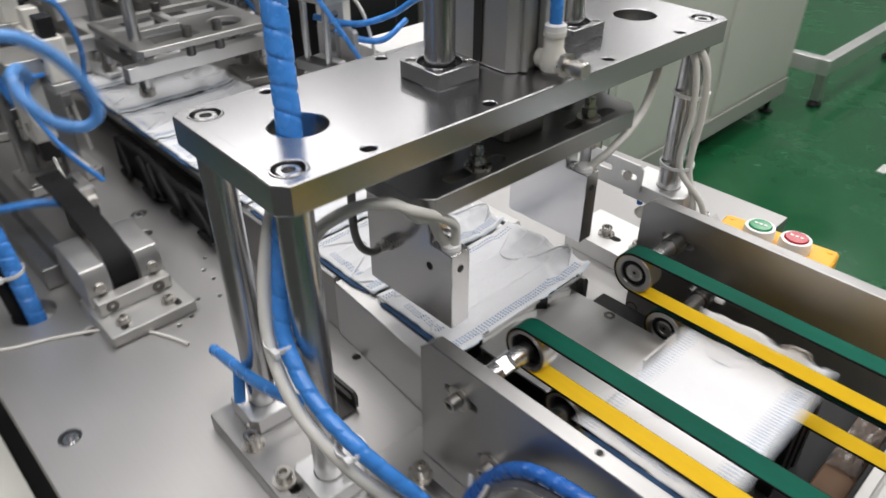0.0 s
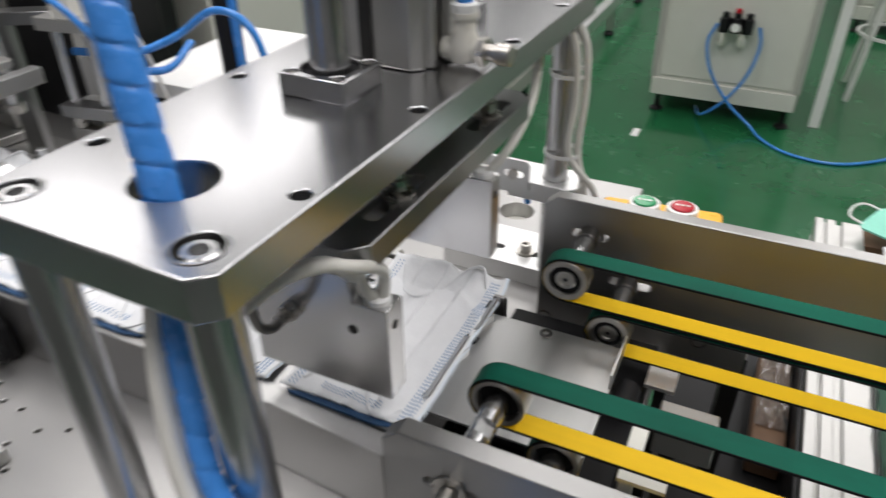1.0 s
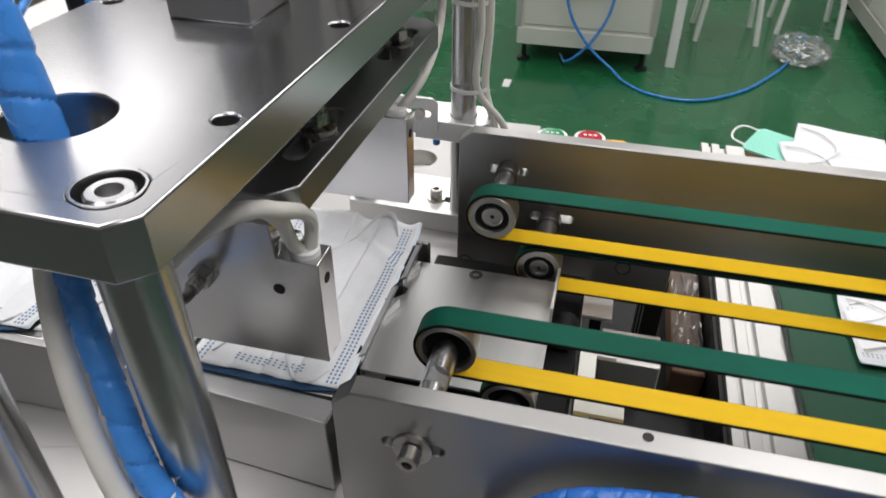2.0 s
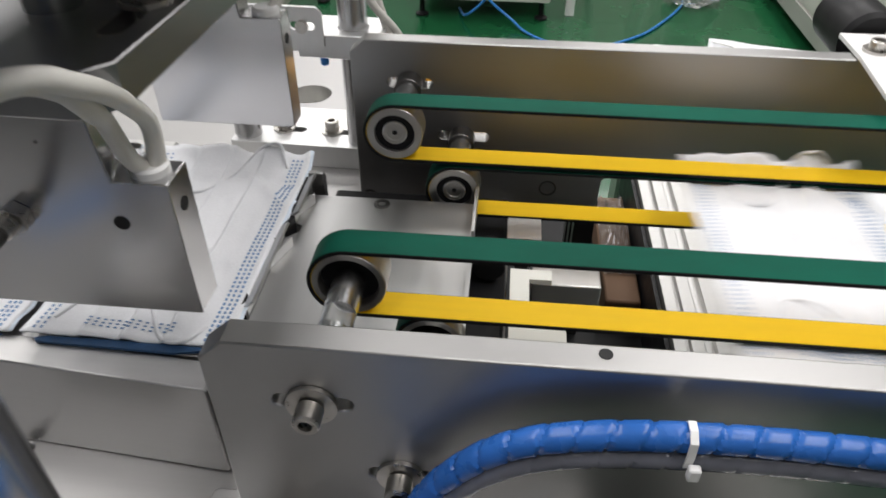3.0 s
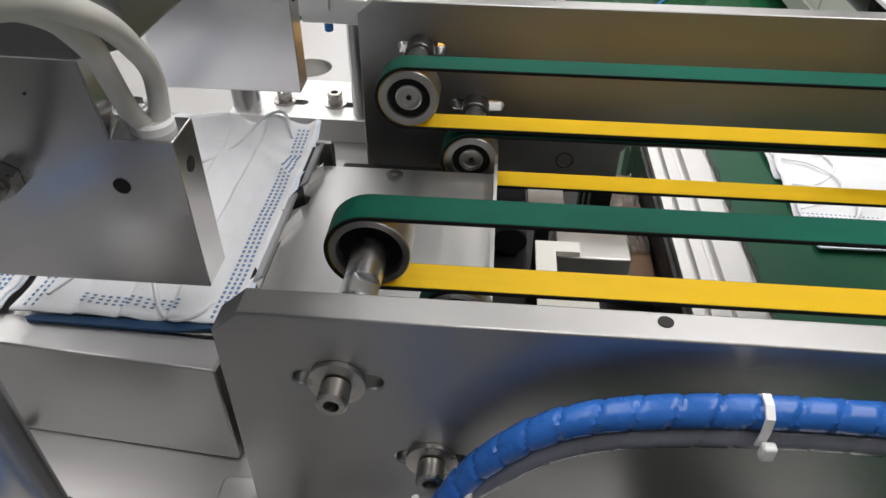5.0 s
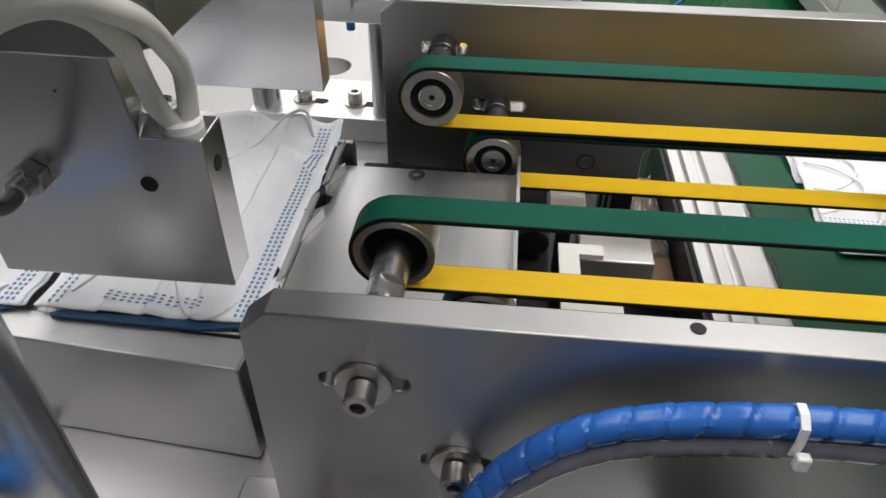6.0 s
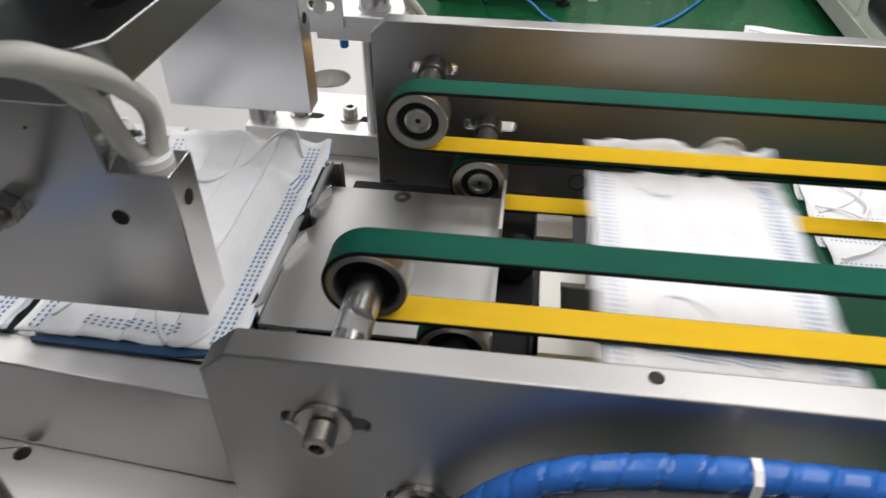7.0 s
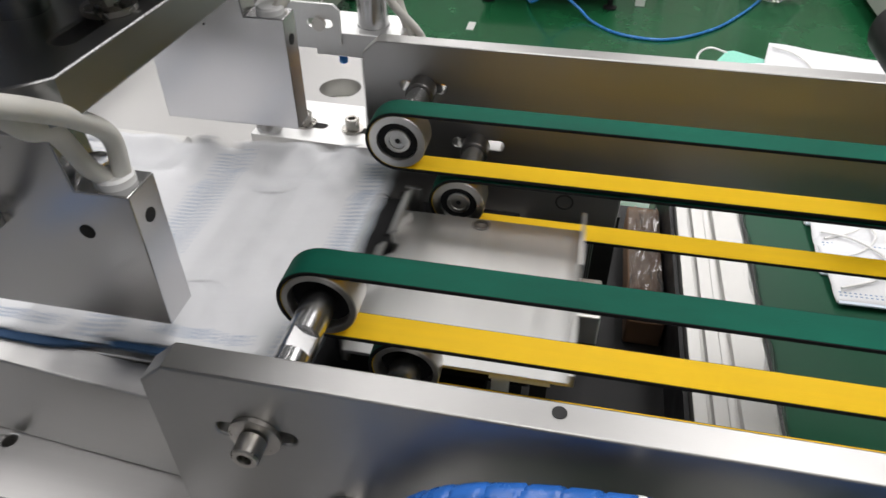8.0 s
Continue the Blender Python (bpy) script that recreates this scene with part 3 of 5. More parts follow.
# ---- shuttle tray ----
def shuttle():
    t = thing("shuttle_tray", "bent bright steel tray that hands masks to the belts", "tray")
    z = 0.0565
    o = [(-0.0268, 0.078), (0.079, 0.078), (0.079, 0.190), (-0.0238, 0.190), (-0.0238, 0.160), (-0.0203, 0.1585), (-0.0203, 0.1525), (-0.0268, 0.146)]
    part("tray_plate", slab(B(), o, [], z - 0.002, z), TRAY, t, bevel=0.0003)
    part("end_lip", box(B(), 0.0775, 0.0792, 0.146, 0.190, z + 0.0002, z + 0.0125), TRAY, t)
    part("end_lip", box(B(), 0.0775, 0.0792, 0.078, 0.138, z + 0.0002, z + 0.0055), TRAY, t)
    # upright lips with a black strip behind, stepped half way, and a bent flap at each
    for x, y0, y1 in ((-0.0285, 0.082, 0.1475), (-0.0255, 0.1585, 0.2000)):
        part("lip", slab(B(), [(x, z - 0.012), (x + 0.0014, z - 0.012), (x + 0.0014, z + 0.0060), (x + 0.0052, z + 0.0092), (x + 0.0044, z + 0.0102), (x, z + 0.0068)], [], y0, y1, "xz"), TRAY, t)
        # Black strip stands in for the dark gap between mask and tray.
        part("lip_gap_strip", box(B(), x - 0.0022, x - 0.0003, y0, y1, z - 0.014, z + 0.0058), PLASTIC_BLACK, t)
    part("step_gap_strip", slab(B(), [(-0.0287, 0.1475), (-0.0268, 0.1468), (-0.0234, 0.1578), (-0.0252, 0.1588)], [], z - 0.012, z + 0.0065), PLASTIC_BLACK, t)
    part("end_hook", slab(B(), [(0.1985, z - 0.020), (0.2060, z - 0.020), (0.2060, z + 0.004), (0.2020, z + 0.0095), (0.1985, z + 0.0095)], [], -0.0255, -0.0165, "yz"), BASE_STEEL, t, bevel=0.0005)
    for pts in ([(-0.0268, 0.118), (-0.0205, 0.140), (-0.0200, 0.139)], [(-0.0238, 0.168), (-0.0180, 0.182), (-0.0175, 0.181)]):
        part("flap", slab(B(), pts, [], z + 0.0003, z + 0.0065), TRAY, t)
    part("tray_screw", turned(B(), [(0.0048, 0), (0.0048, 0.0005), (0.004, 0.0008), (0.0024, 0.0008), (0.0022, -0.0006), (0, -0.0006)], (0.022, 0.184, z), "z", 20), SCREW_DARK, t)
    part("carriage", box(B(), -0.012, 0.060, 0.095, 0.165, 0.030, z - 0.0022), BLACK, t)
    return t


SHUTTLE = shuttle()

# ---- far base: support clamp, bracket ----
def column_clamp():
    t = thing("support_clamp", "bright aluminium clamp block on the press column", "clamp", PF)
    o = [(-0.036, 0.372), (0.016, 0.372), (0.024, 0.380), (0.024, 0.402), (0.016, 0.410), (-0.036, 0.410)]
    part("block", slab(B(), o, [ring_pts(0, 0.391, 0.0107, 28)], 0.094, 0.111), ALU_WHITE, t, bevel=0.0008)
    br = part("slotted_bracket", slab(B(), rect(-0.075, -0.016, 0.100, 0.131, 0.004), [slot_pts(-0.030, 0.118, 0.018, 0.003), slot_pts(-0.058, 0.118, 0.018, 0.003)], 0.3685, 0.3712, "xz"), ALU_WHITE, t, "slotted sensor bracket")
    part("bracket_screw", turned(B(), [(0, 0), (0.0045, 0), (0.0045, -0.003), (0, -0.003)], (-0.030, 0.3684, 0.118), "y", 16), SCREW, br)
    part("blue_plug", rod(B(), (-0.020, 0.380, 0), "z", 0.0030, 0.086, 0.0938), BLUE_TUBE, t)


column_clamp()


def slotted_bracket():
    t = thing("slotted_bracket", "small dark slotted steel bracket screwed to the table", "bracket", pose(-0.118, -0.006, 0.0, 0, 0, 0))
    part("upright", slab(B(), rect(-0.032, 0.034, 0.001, 0.019, 0.003), [slot_pts(-0.014, 0.012, 0.022, 0.0028), slot_pts(0.016, 0.012, 0.026, 0.0028)], 0, 0.003, "xz"), DARK_STEEL, t)
    part("foot", box(B(), -0.032, 0.034, -0.022, -0.0003, 0.0004, 0.003), DARK_STEEL, t)
    cap_screw(t, 0.004, -0.012, 0.003, "z", 0.005, 0.006, 1, 0.0075)


slotted_bracket()


# ---- cables and hoses ----
def zip_tie(bm_owner, p, axis, r):
    part("zip_tie", turned(B(), [(r, -0.0018), (r + 0.0009, -0.0018), (r + 0.0009, 0.0018), (r, 0.0018)], p, axis, 20), NYLON, bm_owner)
    c = Vector(p)
    d = {"x": Vector((0, -1, 0)), "y": Vector((1, 0, 0)), "z": Vector((0.7, -0.7, 0))}[axis] * (r + 0.002)
    part("tie_head", box(B(), c.x + d.x - 0.0026, c.x + d.x + 0.0026, c.y + d.y - 0.002, c.y + d.y + 0.002, c.z - 0.0026, c.z + 0.0026), NYLON, bm_owner, bevel=0.0006)


def conveyor_hose():
    t = thing("cable_hose", "blue spiral-wrapped cable hose tied along the conveyor plate", "hose")
    pts = [(0.060, -0.030, 0.012), (0.060, -0.022, 0.040), (0.070, -0.016, 0.066), (0.083, -0.0145, 0.0855), (0.100, -0.0145, 0.101), (0.124, -0.0145, 0.1095), (0.157, -0.0145, 0.1130), (0.20, -0.0145, 0.1130), (0.27, -0.0145, 0.109), (0.40, -0.0145, 0.105)]
    part("spiral_wrap", tube(B(), pts, 0.0050, 16, 8, 0.0007, 0.0110), BLUE_DULL, t)
    low = [(x + 0.002, y - 0.0005, z - 0.0092) for x, y, z in pts[2:]]
    part("clear_wrap", tube(B(), [(0.063, -0.028, 0.008)] + low, 0.0044, 14, 8, 0.0004, 0.0110), SMOKE, t)
    bm = B()
    o = [(-0.0200, 0.1165), (-0.0206, 0.111), (-0.0200, 0.1045), (-0.0145, 0.1032), (-0.0092, 0.1045), (-0.0090, 0.114), (-0.0125, 0.1188), (-0.0165, 0.1188)]
    inner = [(-0.0145 + (y + 0.0145) * 0.86, 0.111 + (z - 0.111) * 0.90) for y, z in o]
    part("zip_tie", slab(bm, o, [inner], 0.1548, 0.1573, "yz"), NYLON, t)
    part("tie_head", box(B(), 0.1556, 0.1597, -0.0238, -0.0206, 0.1022, 0.1080), NYLON, t, bevel=0.0008)
    part("tie_tail", tube(B(), [(0.0555, -0.016, 0.058), (0.059, -0.020, 0.046), (0.064, -0.024, 0.044), (0.071, -0.0245, 0.055), (0.0735, -0.019, 0.068), (0.070, -0.012, 0.072)], 0.0014, 8, 6), NYLON, t)


conveyor_hose()


def press_hose():
    t = thing("cable_hose", "blue spiral-wrapped hose and white cable coming down through the press", "hose")
    up = [(-0.122, -0.010, 0.42), (-0.100, -0.023, 0.345), (-0.087, -0.031, 0.30), (-0.078, -0.037, 0.262), (-0.074, -0.044, 0.235)]
    part("spiral_wrap", tube(B(), up, 0.0078, 18, 8, 0.0008, 0.0150), BLUE, t)
    down = [(-0.075, -0.042, 0.245), (-0.068, -0.055, 0.220), (-0.052, -0.071, 0.190), (-0.036, -0.083, 0.157), (-0.007, -0.086, 0.130), (0.028, -0.078, 0.106), (0.052, -0.058, 0.070), (0.060, -0.034, 0.020)]
    part("spiral_wrap", tube(B(), down, 0.0052, 16, 8, 0.0005, 0.0150), BLUE, t)
    wh = [(-0.080, -0.040, 0.245), (-0.076, -0.058, 0.215), (-0.060, -0.078, 0.183), (-0.042, -0.090, 0.150), (-0.012, -0.094, 0.121), (0.022, -0.086, 0.095), (0.044, -0.066, 0.060), (0.05, -0.045, 0.012)]
    part("white_cable", tube(B(), wh, 0.0042, 12, 8), CABLE_WHITE, t)
    zip_tie(t, (-0.038, -0.086, 0.155), "z", 0.0085)
    zip_tie(t, (0.020, -0.082, 0.108), "z", 0.0085)
    # cut branch of tube lying towards the rear column
    part("tube_branch", tube(B(), [(-0.026, -0.086, 0.114), (-0.070, -0.084, 0.092), (-0.115, -0.079, 0.071), (-0.160, -0.072, 0.050), (-0.192, -0.068, 0.036)], 0.0046, 12, 8), BLUE_TUBE, t)
    part("tube_stub", tube(B(), [(-0.128, -0.077, 0.064), (-0.126, -0.080, 0.052), (-0.124, -0.083, 0.038)], 0.0044, 12, 6), BLUE_TUBE, t)


press_hose()


def head_cables():
    t = thing("head_cable", "pair of white cables looping into the welding head", "cable")
    part("cable_strand", tube(B(), [(-0.041, 0.0615, 0.148), (-0.040, 0.0622, 0.157), (-0.037, 0.0585, 0.1740), (-0.031, 0.0396, 0.1915), (-0.0245, 0.0178, 0.2070), (-0.0240, 0.0049, 0.2154), (-0.0270, -0.004, 0.2210), (-0.034, -0.017, 0.2235), (-0.043, -0.030, 0.219), (-0.054, -0.043, 0.206), (-0.066, -0.053, 0.180), (-0.076, -0.056, 0.140), (-0.080, -0.056, 0.10)], 0.0035, 16, 9), CABLE_WHITE, t)
    part("cable_strand", tube(B(), [(-0.046, 0.0620, 0.148), (-0.0455, 0.0616, 0.152), (-0.045, 0.0522, 0.1636), (-0.0425, 0.0413, 0.1838), (-0.031, 0.0200, 0.1988), (-0.030, 0.0133, 0.2060), (-0.031, 0.0080, 0.2121), (-0.034, -0.0020, 0.2185), (-0.040, -0.014, 0.2190), (-0.049, -0.028, 0.2125), (-0.058, -0.038, 0.201), (-0.074, -0.050, 0.165), (-0.083, -0.052, 0.13), (-0.087, -0.052, 0.10)], 0.0035, 16, 9), CABLE_WHITE, t)
    part("tape_wrap", turned(B(), [(0.0105, 0.0), (0.0085, 0.003), (0.0062, 0.006), (0.0056, 0.008)], (-0.0500, 0.062, 0.1525), "z", 18), BAG, t)
    u = thing("sensor_cable", "grey cable with a hex gland on the welding head", "cable")
    part("gland", hexrod(B(), (-0.098, 0, 0.1345), "y", 0.0064, 0.0455, 0.0517), SCREW, u)
    part("gland_neck", rod(B(), (-0.098, 0, 0.1345), "y", 0.0042, 0.0385, 0.0455), SCREW, u)
    part("cable_run", tube(B(), [(-0.098, 0.041, 0.1335), (-0.099, 0.032, 0.1335), (-0.098, 0.022, 0.143), (-0.093, 0.014, 0.160), (-0.090, 0.011, 0.176), (-0.088, 0.010, 0.200), (-0.088, 0.011, 0.248)], 0.0030, 12, 8), CABLE_GREY, u)
    v = thing("head_cable", "white cable running from the far welding head up the press", "cable")
    part("cable_strand", tube(B(), [(-0.043, 0.216, 0.155), (-0.028, 0.235, 0.179), (-0.025, 0.265, 0.203), (-0.027, 0.285, 0.247)], 0.0034, 14, 8), CABLE_WHITE, v)
    part("cable_strand", tube(B(), [(-0.020, 0.300, 0.262), (-0.002, 0.312, 0.235), (0.001, 0.318, 0.19), (-0.001, 0.319, 0.14), (0.006, 0.325, 0.105), (0.014, 0.335, 0.05), (0.012, 0.345, 0.004)], 0.0031, 14, 8), CABLE_WHITE, v)
    part("cable_strand", tube(B(), [(-0.026, 0.304, 0.262), (-0.008, 0.306, 0.235), (-0.004, 0.310, 0.19), (-0.006, 0.311, 0.14), (0.014, 0.330, 0.10), (0.022, 0.345, 0.05), (0.017, 0.36, 0.004)], 0.0029, 14, 8), CABLE_WHITE, v)
    for z in (0.205, 0.137):
        part("zip_tie", turned(B(), [(0.0145, -0.0015), (0.0155, -0.0015), (0.0155, 0.0015), (0.0145, 0.0015)], (-0.014, 0.321, z), "z", 28), NYLON, v)
    w = thing("loose_cable", "thin white cable lying on the table", "cable")
    part("cable_run", tube(B(), [(-0.402, -0.205, 0.0016), (-0.364, -0.194, 0.0016), (-0.347, -0.155, 0.0016), (-0.327, -0.116, 0.0016), (-0.306, -0.093, 0.0016), (-0.274, -0.075, 0.0016), (-0.253, -0.067, 0.0016)], 0.0013, 8, 8), CABLE_WHITE, w)


head_cables()

# ---- masks ----
def mask_meshes():
    lx, ly = 0.098, 0.166
    nx, ny = 44, 48

    def zed(u, v):
        # three stepped pleats, a soft wave and lifted end
        z = 0.0022
        for c in (-0.022, 0.0, 0.020):
            d = u - c
            if 0 <= d < 0.010:
                z += 0.0016 * (1 - d / 0.010)
        z += 0.0030 * (1 - abs(noise.noise(Vector((u * 26 + v * 20, v * 9 - u * 6, 6.4))))) ** 7 * min(1.0, 0.35 + max(0.0, v) * 14)
        z -= 0.0022 * math.exp(-((v - 0.057 - 0.003 * math.sin(u * 110)) / 0.0045) ** 2)
        z += 0.0013 * noise.noise(Vector((u * 45, v * 32, 3.1))) + 0.0006 * noise.noise(Vector((u * 130, v * 110, 1.7)))
        e = max(0, abs(v) - 0.064) / 0.019
        z += (0.0085 if v > 0 else 0.0016) * e * e * (0.55 + 0.45 * noise.noise(Vector((u * 60, 0, 9))))
        return z
    bm = bmesh.new()
    grid = []
    for i in range(nx + 1):
        row = []
        for j in range(ny + 1):
            u, v = (i / nx - 0.5) * lx, (j / ny - 0.5) * ly
            uu = u + 0.0010 * noise.noise(Vector((v * 60, u * 10, 5)))
            vv = v * (1 + 0.012 * noise.noise(Vector((u * 50, 2, 2))))
            row.append(bm.verts.new((uu, vv, zed(u, v))))
        grid.append(row)
    for i in range(nx):
        for j in range(ny):
            bm.faces.new((grid[i][j], grid[i + 1][j], grid[i + 1][j + 1], grid[i][j + 1]))
    # rows of weld marks along the long edge and at the ends
    dots = bmesh.new()

    def dot(u, v, du, dv):
        z = zed(u, v) + 0.0015
        q = [dots.verts.new((u + a, v + b, z)) for a, b in ((-du, -dv), (du, -dv), (du, dv), (-du, dv))]
        p = [dots.verts.new((w.co.x, w.co.y, w.co.z + 0.00015)) for w in q]
        dots.faces.new(p)
        for k in range(4):
            dots.faces.new((q[k], q[(k + 1) % 4], p[(k + 1) % 4], p[k]))
    k = int(ly / 0.0032)
    for i in range(1, k):
        for c in (0.0385, 0.0412, 0.0439):
            dot(c, -ly / 2 + i * 0.0032, 0.00062, 0.00085)
        for c in (-0.0435, -0.0400):
            dot(c, -ly / 2 + i * 0.0032, 0.00055, 0.0008)
    for i in range(13):
        for r in range(3):
            dot(-0.020 + i * 0.0034, -ly / 2 + 0.007 + r * 0.0024, 0.0008, 0.00045)
    # pale blue selvedge on the long edge
    edge = bmesh.new()
    cols = [[edge.verts.new((0.0365 + 0.0145 * c / 6, (j / ny - 0.5) * ly, zed(min(0.049, 0.0365 + 0.0145 * c / 6), (j / ny - 0.5) * ly) + 0.0008 + (0.0006 * math.sin(j) if c == 6 else 0)))
             for j in range(ny + 1)] for c in range(7)]
    for c in range(6):
        for j in range(ny):
            edge.faces.new((cols[c][j], cols[c + 1][j], cols[c + 1][j + 1], cols[c][j + 1]))
    return bm, dots, edge, zed


def make_mask(label, m):
    t = thing("face_mask", label, "face mask", m, "masks on the line")
    bm, dots, edge, zed = mask_meshes()
    body = part("body", bm, CLOTH, t)
    s = body.modifiers.new("thickness", "SOLIDIFY")
    s.thickness, s.offset = 0.0012, -1
    part("weld_pattern", dots, INK, body, "rows of small blue weld marks", kind="stuff")
    e = part("selvedge", edge, CLOTH_BLUE, t, "pale blue cloth edge")
    s = e.modifiers.new("thickness", "SOLIDIFY")
    s.thickness, s.offset = 0.0002, 0
    part("nose_strip", slab(B(), [(-0.040, -0.0865), (0.026, -0.0878), (0.046, -0.0836), (0.020, -0.0825), (-0.036, -0.0830), (-0.042, -0.0848)], [], 0.0016, 0.0030), DARK_BLUE, t, "dark blue folded lining")
    for s in (1, -1):
        loop = ((0.036, 0.071, 0.0012), (0.029, 0.0825, 0.0045 if s > 0 else 0.0016), (0.017, 0.080, 0.0045 if s > 0 else 0.0016), (0.006, 0.062, 0.0016), (-0.006, 0.043, 0.0014), (-0.018, 0.040, 0.0014), (-0.030, 0.056, 0.0014), (-0.037, 0.073, 0.0012))
        pts = [(a, s * b, zed(a, s * b) + c) for a, b, c in loop]
        part("ear_loop", tube(B(), pts, 0.0010, 8, 8), CLOTH, t)
    return t


MASK_Y, BED_Z, BELT_Z, HOME_X, PITCH = 0.1375, 0.0590, 0.0722, -0.0775, 0.104
EVENTS = (-0.32, 1.085, 2.467, 3.845, 5.232, 6.606, 8.00, 9.37, 10.7, 12.1)
first_mask = make_mask("white pleated face mask with blue weld marks and ear loops", pose(HOME_X, MASK_Y, BED_Z))
MASKS = [first_mask] + [copy_thing(first_mask, pose(HOME_X - PITCH * k, MASK_Y, BED_Z)) for k in range(1, 10)]

# ---- cross conveyor taking the masks away ----
def cross_conveyor():
    t = thing("cross_conveyor", "low green belt conveyor between slotted aluminium rails", "conveyor")
    zt = -0.076
    for x0, x1 in ((0.225, 0.279), (0.480, 0.525)):
        xm = (x0 + x1) / 2
        # slots on the top and the sides
        prof = [(x0, zt - 0.045), (x1, zt - 0.045), (x1, zt - 0.026), (x1 - 0.006, zt - 0.026), (x1 - 0.006, zt - 0.018), (x1, zt - 0.018), (x1, zt),
                (xm + 0.004, zt), (xm + 0.004, zt - 0.006), (xm - 0.004, zt - 0.006), (xm - 0.004, zt), (x0 + 0.013, zt), (x0 + 0.013, zt - 0.005), (x0 + 0.0095, zt - 0.005), (x0 + 0.0095, zt), (x0, zt), (x0, zt - 0.018), (x0 + 0.006, zt - 0.018), (x0 + 0.006, zt - 0.026), (x0, zt - 0.026)]
        part("rail", slab(B(), prof, [], -0.45, 0.705, "xz"), ALU, t, bevel=0.0006)
    bm = B()
    row = [[bm.verts.new((0.2775 + 0.0052 * a + 0.0012 * math.sin(k * 1.7), 0.02 + 0.012 * k, zt + (0.0012, 0.0004, -0.007)[a] + 0.0005 * math.sin(k * 2.3))) for a in range(3)] for k in range(52)]
    for u, w in zip(row, row[1:]):
        for a in range(2):
            bm.faces.new((u[a], u[a + 1], w[a + 1], w[a]))
    part("edge_film", bm, BAG, t, "strip of clear plastic film along the belt edge")
    part("belt", box(B(), 0.283, 0.476, -0.44, 0.655, zt - 0.012, zt - 0.010), CROSS_BELT, t)
    part("belt_bed", box(B(), 0.2795, 0.4795, -0.44, 0.66, zt - 0.05, zt - 0.0125), DARK_STEEL, t)
    part("end_board", box(B(), 0.2795, 0.4795, 0.661, 0.700, zt - 0.045, zt - 0.004), CARD, t)
    for x in (0.252, 0.502):
        for y in (-0.35, 0.60):
            part("leg", box(B(), x - 0.02, x + 0.02, y - 0.02, y + 0.02, FLOOR, zt - 0.0455), ALU, t)


cross_conveyor()
CZ = -0.0862


def loose_masks():
    flat = bmesh.new()
    nx, ny = 26, 20
    g = []
    for i in range(nx + 1):
        row = []
        for j in range(ny + 1):
            u, v = (i / nx - 0.5) * 0.17, (j / ny - 0.5) * 0.095
            z = 0.0015 + 0.0012 * (1 if int((v + 0.05) / 0.018) % 2 else 0) + 0.002 * noise.noise(Vector((u * 25, v * 30, 7)))
            row.append(flat.verts.new((u, v, z)))
        g.append(row)
    for i in range(nx):
        for j in range(ny):
            flat.faces.new((g[i][j], g[i + 1][j], g[i + 1][j + 1], g[i][j + 1]))
    t = thing("face_mask", "white pleated face mask lying flat on the green belt", "face mask", pose(0.427, 0.368, CZ + 0.004, 0, 0, 1), "masks on the green belt")
    b = part("body", flat, CLOTH, t)
    s = b.modifiers.new("thickness", "SOLIDIFY")
    s.thickness, s.offset = 0.0012, -1
    dots = bmesh.new()
    for i in range(44):
        for v in (-0.040, -0.0435):
            box(dots, -0.083 + i * 0.0038, -0.0813 + i * 0.0038, v, v + 0.0009, 0.0046, 0.0049)
    part("weld_pattern", dots, INK, b, kind="stuff")
    part("lining", box(B(), -0.084, 0.084, -0.0495, -0.0465, 0.0008, 0.0022), CLOTH_BLUE, t)
    for s in (-1, 1):
        part("ear_loop", tube(B(), [(s * 0.080, -0.035, 0.0052), (s * 0.05, -0.02, 0.0060), (s * 0.035, 0.005, 0.0064), (s * 0.055, 0.03, 0.0060), (s * 0.080, 0.038, 0.0052)], 0.0012, 8, 8), NYLON, t)
    for k, (x, y, a) in enumerate(((0.425, 0.402, -2), (0.428, 0.436, 1.5), (0.424, 0.470, -1), (0.430, 0.504, 2), (0.426, 0.540, -1.5))):
        copy_thing(t, pose(x, y, CZ + 0.0042 + 0.0004 * k, 5, 0, a))
    # pile at the conveyor's end
    for k, (x, y, z, rx, a) in enumerate(((0.385, 0.600, 0.012, 9, 6), (0.395, 0.622, 0.019, 11, -5), (0.402, 0.640, 0.026, 12, 9), (0.410, 0.650, 0.034, 14, -12))):
        copy_thing(t, pose(x, y, CZ + z, rx, 0, a))
    m = thing("face_mask", "mint green face mask on top of the mask pile", "face mask", pose(0.325, 0.668, CZ + 0.028, 8, 0, -30))
    mb = slab(B(), rect(-0.05, 0.05, -0.028, 0.028, 0.006), [], 0.001, 0.0035)
    part("body", mb, MINT, m)
    part("ear_loop", tube(B(), [(-0.048, -0.02, 0.003), (-0.066, -0.018, 0.006), (-0.072, 0.0, 0.007), (-0.066, 0.016, 0.006), (-0.048, 0.02, 0.003)], 0.0014, 8, 8), NYLON, m)


loose_masks()

